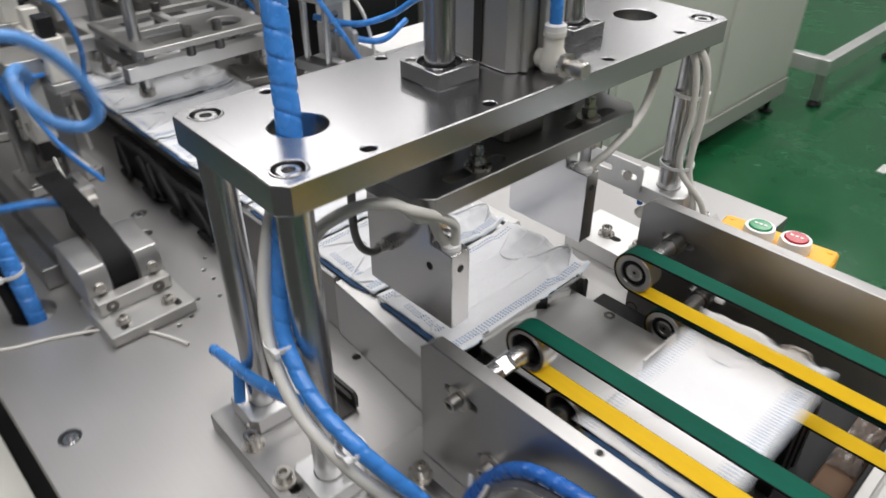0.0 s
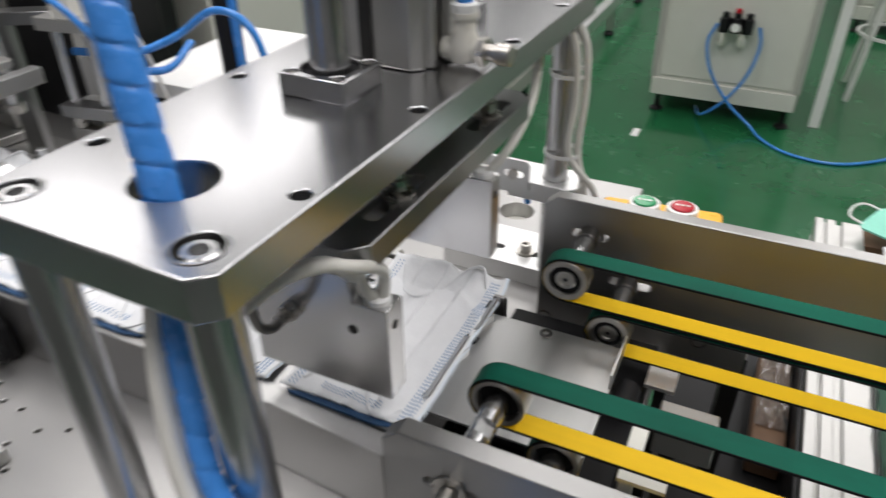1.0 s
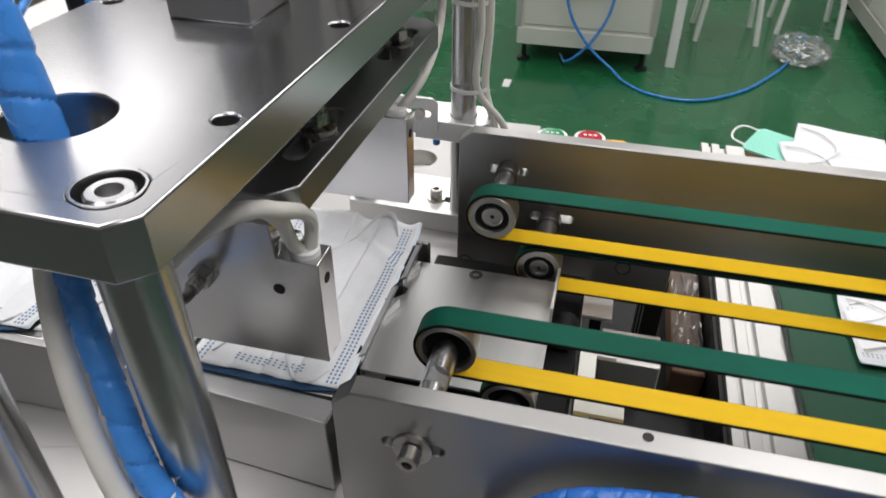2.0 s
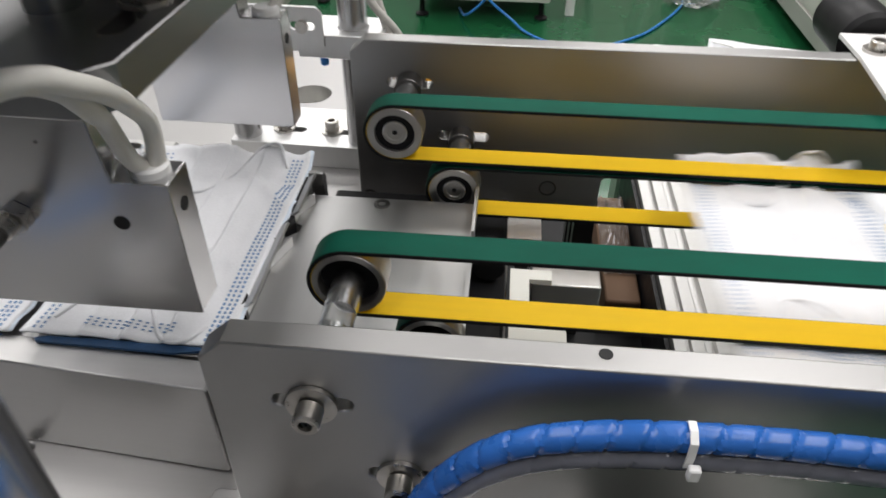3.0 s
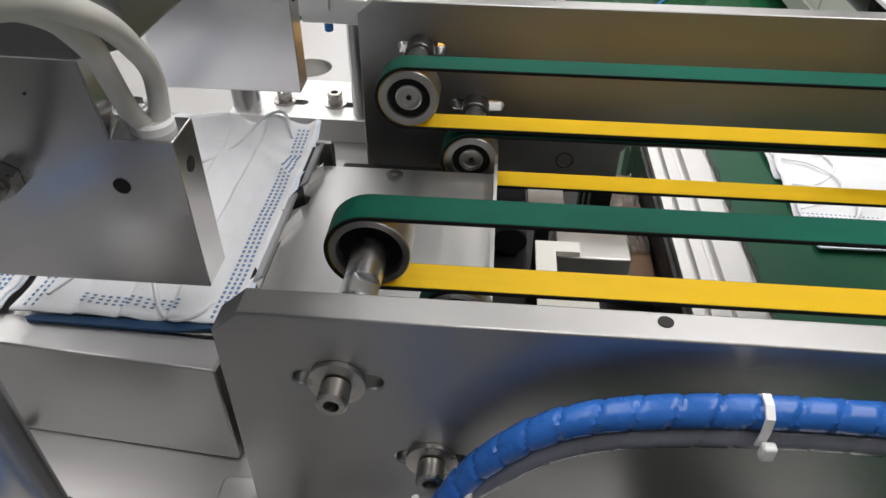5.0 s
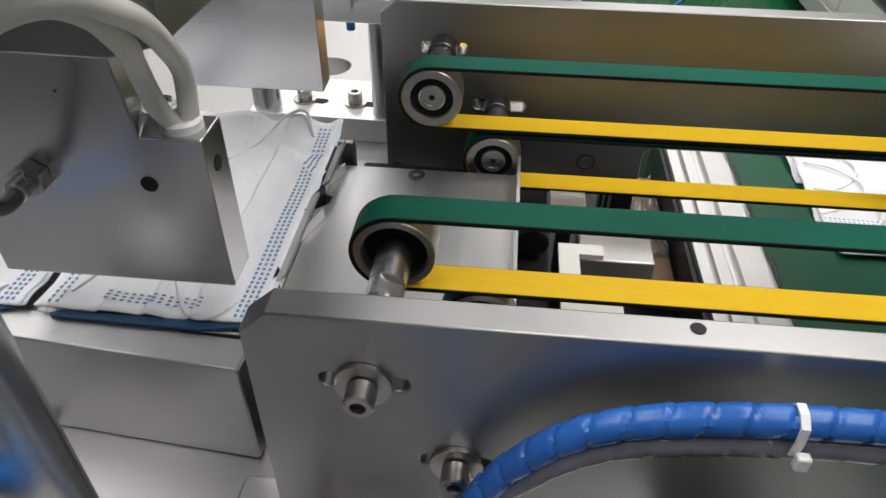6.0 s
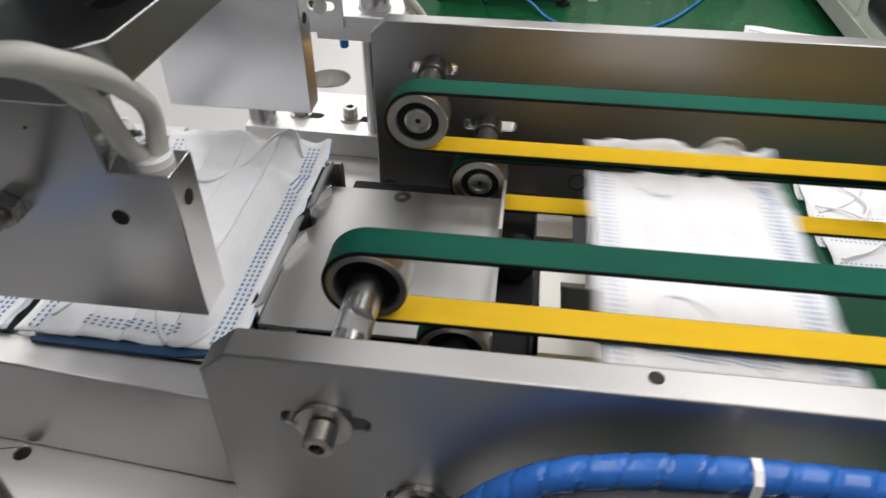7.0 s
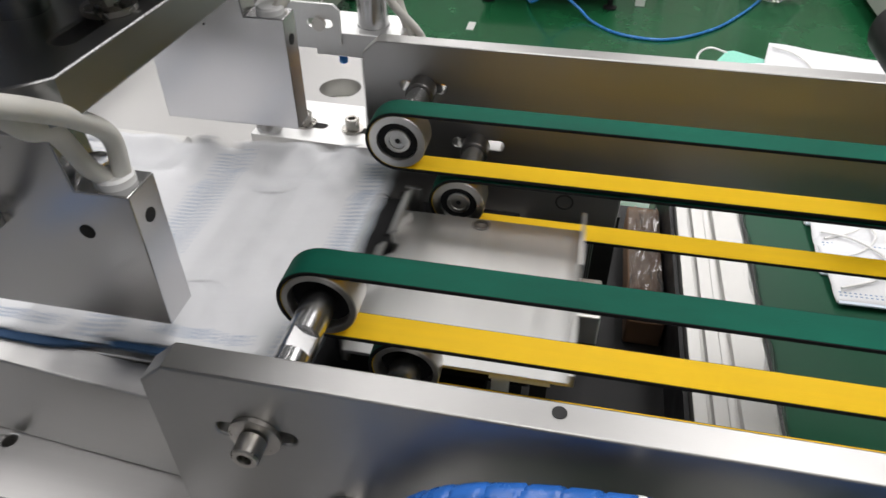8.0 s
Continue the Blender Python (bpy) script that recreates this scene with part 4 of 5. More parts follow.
# ---- under the belts ----
def under_belts():
    t = thing("sensor_bracket", "white C-shaped bracket under the belts", "bracket")
    o = [(0.100, 0.080), (0.128, 0.080), (0.128, 0.094), (0.110, 0.094), (0.110, 0.128), (0.122, 0.128), (0.122, 0.136), (0.100, 0.136)]
    part("plate", slab(B(), o, [], 0.050, 0.053), CREAM, t)
    part("stem", box(B(), 0.101, 0.109, 0.083, 0.092, 0.001, 0.0498), CREAM, t)
    u = thing("cylinder_block", "small grey aluminium cylinder block under the belts", "cylinder")
    part("body", box(B(), 0.112, 0.150, 0.135, 0.165, 0.024, 0.044), ALU, u, bevel=0.001)
    part("body_foot", box(B(), 0.118, 0.128, 0.14, 0.16, -0.1398, 0.0238), DARK_STEEL, u)
    part("cover", box(B(), 0.098, 0.118, 0.176, 0.204, 0.040, 0.043), ALU_WHITE, u)
    part("cover_post", box(B(), 0.104, 0.112, 0.186, 0.194, -0.1398, 0.0398), DARK_STEEL, u)
    # Black box is added to fill the dark space below the tray.
    d = thing("under_tray_fill", "black box added for the dark space under the shuttle tray", "housing")
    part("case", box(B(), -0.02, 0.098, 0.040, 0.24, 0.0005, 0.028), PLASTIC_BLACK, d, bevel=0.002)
    part("coupling", rod(B(), (0.088, 0, 0.040), "y", 0.009, 0.15, 0.17), PLASTIC_BLACK, d)
    # Black sheets are added to stand in for the shade below the belts.
    c = thing("under_belt_shade", "black sheets and dark profiles added for the shade under the conveyor", "tray")
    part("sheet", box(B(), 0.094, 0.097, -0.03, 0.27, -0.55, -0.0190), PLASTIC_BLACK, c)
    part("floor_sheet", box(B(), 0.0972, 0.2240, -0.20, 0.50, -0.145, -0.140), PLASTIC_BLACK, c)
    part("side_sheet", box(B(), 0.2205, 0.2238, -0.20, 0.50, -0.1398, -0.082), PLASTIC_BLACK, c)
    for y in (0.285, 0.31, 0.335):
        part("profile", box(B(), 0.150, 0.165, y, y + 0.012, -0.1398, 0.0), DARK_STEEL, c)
    k = thing("cardboard_box", "brown cardboard box with clear film under the belts", "box")
    part("carton", box(B(), 0.188, 0.2185, 0.30, 0.46, -0.1397, -0.112), CARD, k, bevel=0.002)
    bm = B()
    gr = [[bm.verts.new((0.189 + i * 0.0028, 0.335 + j * 0.009, -0.111 + 0.014 * abs(noise.noise(Vector((i * 0.6, j * 0.6, 2)))))) for j in range(14)] for i in range(11)]
    for i in range(10):
        for j in range(13):
            bm.faces.new((gr[i][j], gr[i + 1][j], gr[i + 1][j + 1], gr[i][j + 1]))
    part("film", bm, BAG, k, "crumpled clear plastic film", smooth=False)


under_belts()

# ---- push button box ----
def button_box():
    t = thing("button_box", "orange-yellow control box with green and red push buttons", "control box", pose(0.066, 0.392, 0.0, 0, 0, 6))
    part("case", slab(B(), rect(-0.055, 0.055, -0.023, 0.023, 0.004), [], 0.012, 0.056), ORANGE, t, bevel=0.0025)
    for x in (-0.047, 0.047):
        for y in (-0.016, 0.016):
            part("lid_screw", turned(B(), [(0, 0.0002), (0.0032, 0.0002), (0.0032, 0.0006), (0, 0.0006)], (x, y, 0.056), "z", 14), ORANGE, t)
    for x, mat, nm in ((-0.016, GREEN_BTN, "green_button"), (0.018, RED_BTN, "red_button")):
        b = part(nm, turned(B(), [(0.0108, 0.0), (0.0108, 0.0125), (0.0100, 0.0135), (0, 0.0138)], (x, 0, 0.056), "z", 28), mat, t)
        part("bezel", turned(B(), [(0.0148, 0.0002), (0.0148, 0.006), (0.0140, 0.0115), (0.0112, 0.012), (0.0112, 0.006)], (x, 0, 0.056), "z", 32), NYLON, b)
        for k in range(3):
            part("marking", box(B(), x - 0.006 + k * 0.0045, x - 0.003 + k * 0.0045, -0.0012, 0.0012, 0.0698, 0.0701), NYLON, b)
    part("stem", box(B(), -0.02, 0.02, -0.118, 0.0, 0.004, 0.0118), ALU, t)
    k = thing("cardboard_scrap", "brown cardboard piece with clear film behind the conveyor", "packaging")
    part("card", box(B(), -0.030, 0.012, 0.375, 0.425, 0.0005, 0.026), CARD, k)
    bm = B()
    gr = [[bm.verts.new((-0.035 + i * 0.006, 0.368 + j * 0.007, 0.027 + 0.022 * abs(noise.noise(Vector((i * 0.7, j * 0.7, 5)))))) for j in range(10)] for i in range(10)]
    for i in range(9):
        for j in range(9):
            bm.faces.new((gr[i][j], gr[i + 1][j], gr[i + 1][j + 1], gr[i][j + 1]))
    part("film", bm, BAG, k, smooth=False)


button_box()


def end_bracket():
    t = thing("end_bracket", "white bracket with a dark roller on the conveyor plate", "bracket")
    part("bracket", slab(B(), [(0.300, 0.300), (0.300, 0.264), (0.295, 0.209), (0.420, 0.209), (0.420, 0.300)], [ring_pts(0.325, 0.283, 0.003, 14)], 0.1254, 0.1284), NYLON, t, bevel=0.0004)
    cap_screw(t, 0.312, 0.272, 0.1284, "z", 0.005, 0.007, 1, 0.008)
    part("roller", rod(B(), (0.324, 0, 0.120), "y", 0.020, 0.305, 0.36, 32, 0.003), PLASTIC_BLACK, t)
    part("maker_plate", box(B(), 0.330, 0.345, 0.3045, 0.3049, 0.122, 0.132), NYLON, t)
    part("roller_axle", rod(B(), (0.324, 0, 0.112), "y", 0.005, 0.2775, 0.3045), SCREW, t)


end_bracket()

# ---- upstream: bearing block, gantry, grippers ----
def bearing_block():
    t = thing("bearing_block", "steel bearing block with a black belt, screwed to the table", "bearing block")
    part("base", slab(B(), rect(-0.372, -0.294, -0.118, -0.036, 0.002), [slot_pts(-0.305, -0.102, 0.012, 0.003), slot_pts(-0.305, -0.050, 0.012, 0.003)], 0.0004, 0.012), ALU, t, bevel=0.0008)
    part("upright", box(B(), -0.345, -0.330, -0.112, -0.042, 0.0122, 0.026), ALU, t, bevel=0.0008)
    for y0, y1 in ((-0.114, -0.091), (-0.063, -0.040)):
        c = part("cheek", slab(B(), [(-0.420, 0.0125), (-0.3455, 0.0125), (-0.3455, 0.040), (-0.352, 0.052), (-0.400, 0.056), (-0.420, 0.050)], [], y0, y1, "xz"), ALU, t, bevel=0.001)
        part("cheek_screw", rod(B(), (-0.3455, (y0 + y1) / 2, 0.034), "x", 0.0055, 0.0, 0.004), SCREW, c)
    for y in (-0.100, -0.055):
        cap_screw(t, -0.311, y, 0.012, "z", 0.005, 0.006, 1, 0.007)
        part("sunk_screw", turned(B(), [(0.006, 0), (0.006, 0.0004), (0.003, 0.0004), (0, -0.001)], (-0.3298, y, 0.019), "x", 18), SCREW_DARK, t)
    pts = [(-0.352 , 0.014), (-0.350, 0.034), (-0.360, 0.052), (-0.390, 0.064), (-0.450, 0.072), (-0.52, 0.074)]
    path = spline([(x, 0, z) for x, z in pts], 6)
    up = []
    for k, p in enumerate(path):
        d = path[min(k + 1, len(path) - 1)] - path[max(k - 1, 0)]
        n = Vector((-d.z, 0, d.x)).normalized() * -0.0025
        up.append((p.x + n.x, p.z + n.z))
    bm = slab(B(), [(p.x, p.z) for p in path] + up[::-1], [], -0.089, -0.065, "xz")
    part("belt", bm, BLACK, t, "black toothed belt")
    part("rail", box(B(), -0.80, -0.425, -0.130, -0.098, 0.0005, 0.024), ALU_DARK, t, bevel=0.001)
    # Dark strip laid on the rail as the groove's shade.
    part("rail_groove", box(B(), -0.80, -0.425, -0.116, -0.110, 0.0242, 0.0246), RECESS_SHADE, t)


bearing_block()


def link_block():
    t = thing("link_block", "small steel link block with an air hose and white cable", "link block", pose(-0.455, -0.048, 0.0))
    part("block", box(B(), -0.022, 0.022, -0.016, 0.016, 0.036, 0.060), STEEL_X, t, bevel=0.001)
    # The slot is only a dark patch for its inner shade.
    part("block_slot", box(B(), -0.014, 0.004, -0.006, 0.006, 0.0602, 0.0606), RECESS_SHADE, t)
    part("fork", slab(B(), rect(0.0225, 0.034, 0.038, 0.058, 0.003), [ring_pts(0.028, 0.048, 0.003, 14)], -0.012, -0.006, "xz"), CHROME, t)
    part("pin", rod(B(), (0.028, 0, 0.048), "y", 0.004, -0.022, 0.014), SCREW, t)
    part("slide", box(B(), -0.020, 0.020, -0.015, 0.015, 0.0265, 0.0358), DARK_STEEL, t)
    part("slide_foot", box(B(), -0.018, 0.018, -0.012, 0.012, 0.0005, 0.0263), DARK_STEEL, t)
    part("air_tube", tube(B(), [(0.020, -0.016, 0.050), (0.008, -0.040, 0.054), (-0.020, -0.085, 0.05), (-0.06, -0.14, 0.052)], 0.0042, 12, 8), BLUE_TUBE, t)
    part("signal_cable", tube(B(), [(-0.022, 0.0, 0.055), (-0.06, 0.004, 0.072), (-0.14, 0.014, 0.085), (-0.24, 0.02, 0.105)], 0.0020, 8, 8), CABLE_WHITE, t)
    return t


LINK = link_block()


def black_hoses():
    t = thing("bed_recess", "black rubber folds over a dark recess under the mask bed", "cover")
    rnd = random.Random(21)
    # Flat black fill stands in for the dark recess behind the folds.
    part("recess_fill", slab(B(), [(-0.640, 0.0006), (-0.380, 0.0006), (-0.384, 0.034), (-0.400, 0.044), (-0.480, 0.038), (-0.560, 0.047), (-0.640, 0.044)], [], 0.034, 0.0450, "xz"), BLACK, t, bevel=0.004)
    for k in range(5):
        x = -0.600 + 0.046 * k + rnd.uniform(-0.014, 0.014)
        b1, b2, r = rnd.uniform(0.016, 0.040), rnd.uniform(-0.030, 0.004), rnd.uniform(0.0022, 0.0040)
        part("fold", tube(B(), [(x - 0.010, 0.030, 0.003), (x + b1, 0.022 + rnd.uniform(0, 0.008), 0.012), (x + b1 * 0.7, 0.026, 0.030), (x + b2, 0.032, 0.043)], r, 10, 8), BLACK, t)



black_hoses()


def gantry():
    t = thing("transfer_gantry", "grey steel gantry of rods and flat bars over the mask bed", "gantry")
    for x, y in ((-0.62, 0.086), (-0.62, 0.262), (-0.74, 0.086), (-0.74, 0.262)):
        r = part("rod", rod(B(), (x, y, 0), "z", 0.0075, 0.100, 0.52), CHROME, t)
        part("rod_tip", hexrod(B(), (x, y, 0), "z", 0.0095, 0.0895, 0.0998), SCREW, r)
    for z, h in ((0.118, 0.018), (0.245, 0.03)):
        for x in (-0.604, -0.756):
            part("cross_bar", box(B(), x - 0.008, x + 0.008, 0.06, 0.290, z, z + h), ALU_WHITE, t, bevel=0.001)
        for y in (0.086, 0.262):
            part("side_bar", box(B(), -0.747, -0.613, y - 0.008, y + 0.008, z + 0.001, z + h - 0.001), ALU_DARK, t, bevel=0.001)
    part("top_plate", slab(B(), rect(-0.78, -0.60, 0.05, 0.30, 0.004), [rect(-0.735, -0.645, 0.10, 0.15), rect(-0.735, -0.645, 0.18, 0.25)], 0.300, 0.310), ALU, t, bevel=0.001)
    part("window_plate", slab(B(), rect(-0.735, -0.575, 0.070, 0.250, 0.006), [rect(-0.725, -0.665, 0.080, 0.152), rect(-0.725, -0.665, 0.164, 0.240), rect(-0.650, -0.592, 0.098, 0.158), ring_pts(-0.618, 0.205, 0.022, 24)], 0.152, 0.160), ALU, t, bevel=0.001)
    for x, y in ((-0.59, 0.14), (-0.59, 0.18), (-0.72, 0.16)):
        part("plate_stud", rod(B(), (x, y, 0), "z", 0.006, 0.1365, 0.172), SCREW_DARK, t)
    for x, y in ((-0.668, 0.086), (-0.668, 0.262)):
        part("press_pin", turned(B(), [(0, 0.092), (0.006, 0.092), (0.0075, 0.096), (0.0075, 0.118), (0.005, 0.119), (0.005, 0.152), (0, 0.152)], (x, y, 0), "z", 18), SCREW_DARK, t)
    k = part("knob", turned(B(), [(0.016, 0), (0.020, 0.004), (0.020, 0.012), (0.014, 0.016), (0.010, 0.02), (0, 0.02)], (-0.596, 0.179, 0.259), "x", 24), SCREW, t)
    part("knob_nut", hexrod(B(), (-0.576, 0.179, 0.259), "x", 0.011, 0.0003, 0.010), CHROME, k)
    for y in (0.11, 0.15, 0.20, 0.24):
        part("stud", rod(B(), (-0.60, y, 0), "z", 0.005, 0.2755, 0.2995), SCREW_DARK, t)
    # shuttle clamps lying on the bed
    for x, y in ((-0.56, 0.175), (-0.55, 0.115), (-0.50, 0.215)):
        c = part("bed_clamp", slab(B(), [(x - 0.022, 0.0588), (x + 0.022, 0.0588), (x + 0.022, 0.070), (x + 0.014, 0.075), (x - 0.022, 0.075)], [], y - 0.012, y + 0.012, "xz"), ALU_WHITE, t, bevel=0.001)
    c = thing("guide_column", "dark steel guide column behind the transfer gantry", "column")
    part("column", rod(B(), (-0.69, 0.322, 0), "z", 0.014, 0.0125, 0.46), SCREW_DARK, c)
    part("column_foot", slab(B(), rect(-0.72, -0.66, 0.303, 0.352, 0.004), [], 0.0006, 0.0123), ALU, c, bevel=0.001)
    return t


GANTRY = gantry()


def gripper(m, label):
    t = thing("gripper", label, "gripper", m, "grippers")
    part("body", slab(B(), rect(-0.020, 0.020, 0.0, 0.075, 0.003), [], -0.012, 0.012, "xz"), IVORY, t, bevel=0.001)
    for z in (0.018, 0.055):
        part("body_screw", turned(B(), [(0.005, 0), (0.005, -0.0012), (0.0025, -0.0012), (0, -0.0005)], (0.008, -0.0121, z), "y", 16), SCREW, t)
    part("jaw", box(B(), -0.018, -0.006, -0.010, 0.010, -0.022, -0.0003), DARK_STEEL, t, bevel=0.0008)
    part("jaw", box(B(), 0.006, 0.018, -0.010, 0.010, -0.022, -0.0003), DARK_STEEL, t, bevel=0.0008)
    part("head", box(B(), -0.030, 0.030, -0.018, 0.018, 0.0753, 0.095), ALU, t, bevel=0.001)
    part("arm", box(B(), -0.085, -0.0303, -0.012, 0.012, 0.078, 0.092), ALU_DARK, t, bevel=0.001)
    part("arm_post", box(B(), -0.105, -0.0853, -0.010, 0.010, -0.0895, 0.092), ALU_DARK, t, bevel=0.001)
    return t


gripper(pose(-0.585, -0.055, 0.09), "ivory air gripper on a grey arm beside the mask bed")
gripper(pose(-0.555, 0.335, 0.105, 0, 0, 30), "ivory air gripper behind the press")
gripper(pose(-0.74, -0.04, 0.09, 0, 0, 15), "ivory air gripper further up the line")


AIR_LOOP = []


def machine_modules():
    """Grey machine blocks and rails further up the line."""
    t = thing("feed_module", "grey aluminium feed module with rails and cables", "machine module")
    for k in range(5):
        y = 0.02 + 0.075 * k
        part("rail", box(B(), -1.35, -0.80, y, y + 0.022, 0.10, 0.122), ALU if k % 2 else ALU_DARK, t, bevel=0.001)
        part("rail_carriage", box(B(), -0.90 - 0.06 * (k % 3), -0.84 - 0.06 * (k % 3), y - 0.012, y + 0.034, 0.1225, 0.150), ALU_WHITE if k % 2 else SCREW, t, bevel=0.0015)
    for x in (-0.84, -1.05, -1.26):
        part("cross_rail", box(B(), x - 0.018, x + 0.018, -0.05, 0.42, 0.066, 0.0995), ALU, t, bevel=0.001)
        for y in (-0.04, 0.41):
            part("post", box(B(), x - 0.014, x + 0.014, y - 0.012, y + 0.012, 0.0005, 0.0655), ALU_DARK, t)
    for k in range(9):
        x, y = -0.84 - 0.05 * k, 0.0 + 0.045 * ((k * 5) % 9)
        s = part("valve_block", box(B(), x - 0.014, x + 0.014, y - 0.016, y + 0.016, 0.1505, 0.19 + 0.03 * (k % 3)), (IVORY, ALU_DARK, PLASTIC_BLACK, ALU)[k % 4], t, bevel=0.0015)
        part("block_screw", rod(B(), (x, y, 0), "z", 0.005, 0.1905 + 0.03 * (k % 3), 0.196 + 0.03 * (k % 3)), SCREW, s)
    u = thing("side_table", "white machine cover plate behind the press", "cover plate")
    part("cover", slab(B(), rect(-0.582, -0.40, 0.385, 0.62, 0.004), [], 0.080, 0.100), NYLON, u, bevel=0.001)
    part("cover_base", box(B(), -0.575, -0.41, 0.392, 0.54, 0.0006, 0.0797), DARK_STEEL, u)
    # Plain black box is added to fill the dark area behind the cover plate.
    p = thing("black_fill_box", "plain black box added for the dark area beside the white cover plate", "cover")
    part("case", slab(B(), rect(-1.0, -0.66, 0.425, 0.54, 0.006), [], 0.0006, 0.24), PLASTIC_BLACK, p, bevel=0.002)
    part("lid", slab(B(), rect(-1.004, -0.656, 0.421, 0.544, 0.006), [], 0.2402, 0.246), DARK_STEEL, p, bevel=0.001)
    v = thing("black_cabinet", "black control cabinet behind the line", "cabinet")
    part("case", box(B(), -1.30, -0.86, 0.46, 0.80, 0.1, 0.52), PLASTIC_BLACK, v, bevel=0.003)
    part("case_base", box(B(), -1.28, -0.88, 0.64, 0.78, FLOOR, 0.0997), PLASTIC_BLACK, v)
    w = thing("black_post", "black post with a blue air tube behind the press", "post")
    part("post", rod(B(), (-0.43, 0.41, 0), "z", 0.014, 0.0006, 0.50), PLASTIC_BLACK, w)
    part("air_tube", tube(B(), [(-0.412, 0.402, 0.002), (-0.411, 0.400, 0.2), (-0.411, 0.400, 0.48)], 0.005, 10, 6), BLUE_TUBE, w)
    x = thing("air_tube", "blue air tubes looping behind the press", "tube")
    part("tube_run", tube(B(), [(-0.55, 0.30, 0.16), (-0.50, 0.33, 0.155), (-0.46, 0.36, 0.17), (-0.41, 0.37, 0.20), (-0.37, 0.375, 0.185), (-0.355, 0.378, 0.13), (-0.36, 0.38, 0.085)], 0.0042, 12, 10), BLUE_TUBE, x)
    part("tube_run", tube(B(), [(-0.52, 0.31, 0.145), (-0.49, 0.335, 0.135), (-0.47, 0.355, 0.137), (-0.48, 0.40, 0.15)], 0.0042, 12, 10), BLUE_TUBE, x)
    y = thing("air_tube", "blue air tube curled beside the line", "tube")
    part("tube_run", tube(B(), [(-0.455, -0.14, 0.246), (-0.45, -0.089, 0.243), (-0.45, -0.065, 0.230), (-0.45, -0.045, 0.207), (-0.45, -0.030, 0.175), (-0.45, -0.030, 0.151), (-0.455, -0.045, 0.142), (-0.46, -0.069, 0.153), (-0.47, -0.084, 0.176), (-0.49, -0.084, 0.193), (-0.52, -0.070, 0.190), (-0.556, -0.055, 0.165)], 0.0060, 14, 10), BLUE_PALE, y)
    AIR_LOOP.append(y)
    z = thing("cable_hose", "blue spiral-wrapped hose rising from the table hole", "hose")
    part("spiral_wrap", tube(B(), [(-0.398, -0.152, -0.03), (-0.402, -0.153, 0.01), (-0.412, -0.155, 0.06), (-0.425, -0.16, 0.13), (-0.43, -0.165, 0.26)], 0.0085, 16, 8, 0.0009, 0.015), BLUE, z)
    part("dark_cable", tube(B(), [(-0.410, -0.163, -0.03), (-0.416, -0.166, 0.02), (-0.430, -0.172, 0.09), (-0.445, -0.178, 0.2)], 0.0065, 12, 8), BLACK, z)
    zip_tie(z, (-0.412, -0.158, 0.045), "z", 0.013)


machine_modules()


def clamp_finger(m, label):
    """A bent bright finger on a round stem that holds a mask down on the bed."""
    t = thing("clamp_finger", label, "clamp", m, "clamp fingers on the bed")
    part("finger", slab(B(), [(-0.026, 0.0), (0.026, 0.0), (0.026, 0.005), (0.010, 0.007), (0.006, 0.016), (-0.026, 0.016)], [], -0.010, 0.010, "xz"), ALU_WHITE, t, bevel=0.0008)
    part("stem", rod(B(), (-0.016, 0, 0), "z", 0.0045, 0.0162, 0.046), CHROME, t)
    part("collar", turned(B(), [(0.0046, 0.030), (0.0085, 0.030), (0.0085, 0.038), (0.0046, 0.038)], (-0.016, 0, 0), "z", 18), SCREW_DARK, t)
    part("finger_screw", turned(B(), [(0, 0.0165), (0.004, 0.0165), (0.004, 0.020), (0.002, 0.020), (0, 0.018)], (-0.004, 0, 0), "z", 14), SCREW, t)


for fx, fy, turn in ((-0.46, 0.185, 20), (-0.44, 0.135, -15), (-0.80, 0.10, 10), (-0.82, 0.19, -20)):
    clamp_finger(pose(fx, fy, 0.0665, 0, 0, turn), "bright bent clamp finger over the mask bed")


def valve_manifold():
    t = thing("valve_manifold", "row of ivory air valves with blue tubes on a grey rail", "valve manifold", pose(-0.62, 0.0, 0.0))
    part("post", box(B(), -0.012, 0.012, -0.034, -0.016, 0.0006, 0.150), ALU_DARK, t, bevel=0.001)
    part("rail", box(B(), -0.085, 0.085, -0.040, -0.012, 0.1502, 0.160), ALU, t, bevel=0.001)
    for k in range(4):
        x = -0.062 + 0.042 * k
        v = part("valve", slab(B(), rect(x - 0.016, x + 0.016, -0.038, -0.014, 0.002), [], 0.1602, 0.205), IVORY, t, bevel=0.001)
        part("coil", box(B(), x - 0.010, x + 0.010, -0.034, -0.018, 0.2052, 0.226), PLASTIC_BLACK if k % 2 else IVORY, v, bevel=0.001)
        part("marking", box(B(), x - 0.009, x + 0.007, -0.0386, -0.0382, 0.180, 0.184), PLASTIC_BLACK, v)
        part("valve_screw", turned(B(), [(0, 0), (0.003, 0), (0.003, -0.001), (0, -0.001)], (x + 0.010, -0.0382, 0.170), "y", 12), SCREW, v)
        part("air_tube", tube(B(), [(x, -0.040, 0.167), (x + 0.004, -0.058, 0.165), (x + 0.02, -0.066, 0.14), (x + 0.05, -0.055, 0.10), (x + 0.06, -0.03, 0.06)], 0.0028, 10, 8), BLUE_TUBE if k != 2 else CABLE_WHITE, v)


valve_manifold()


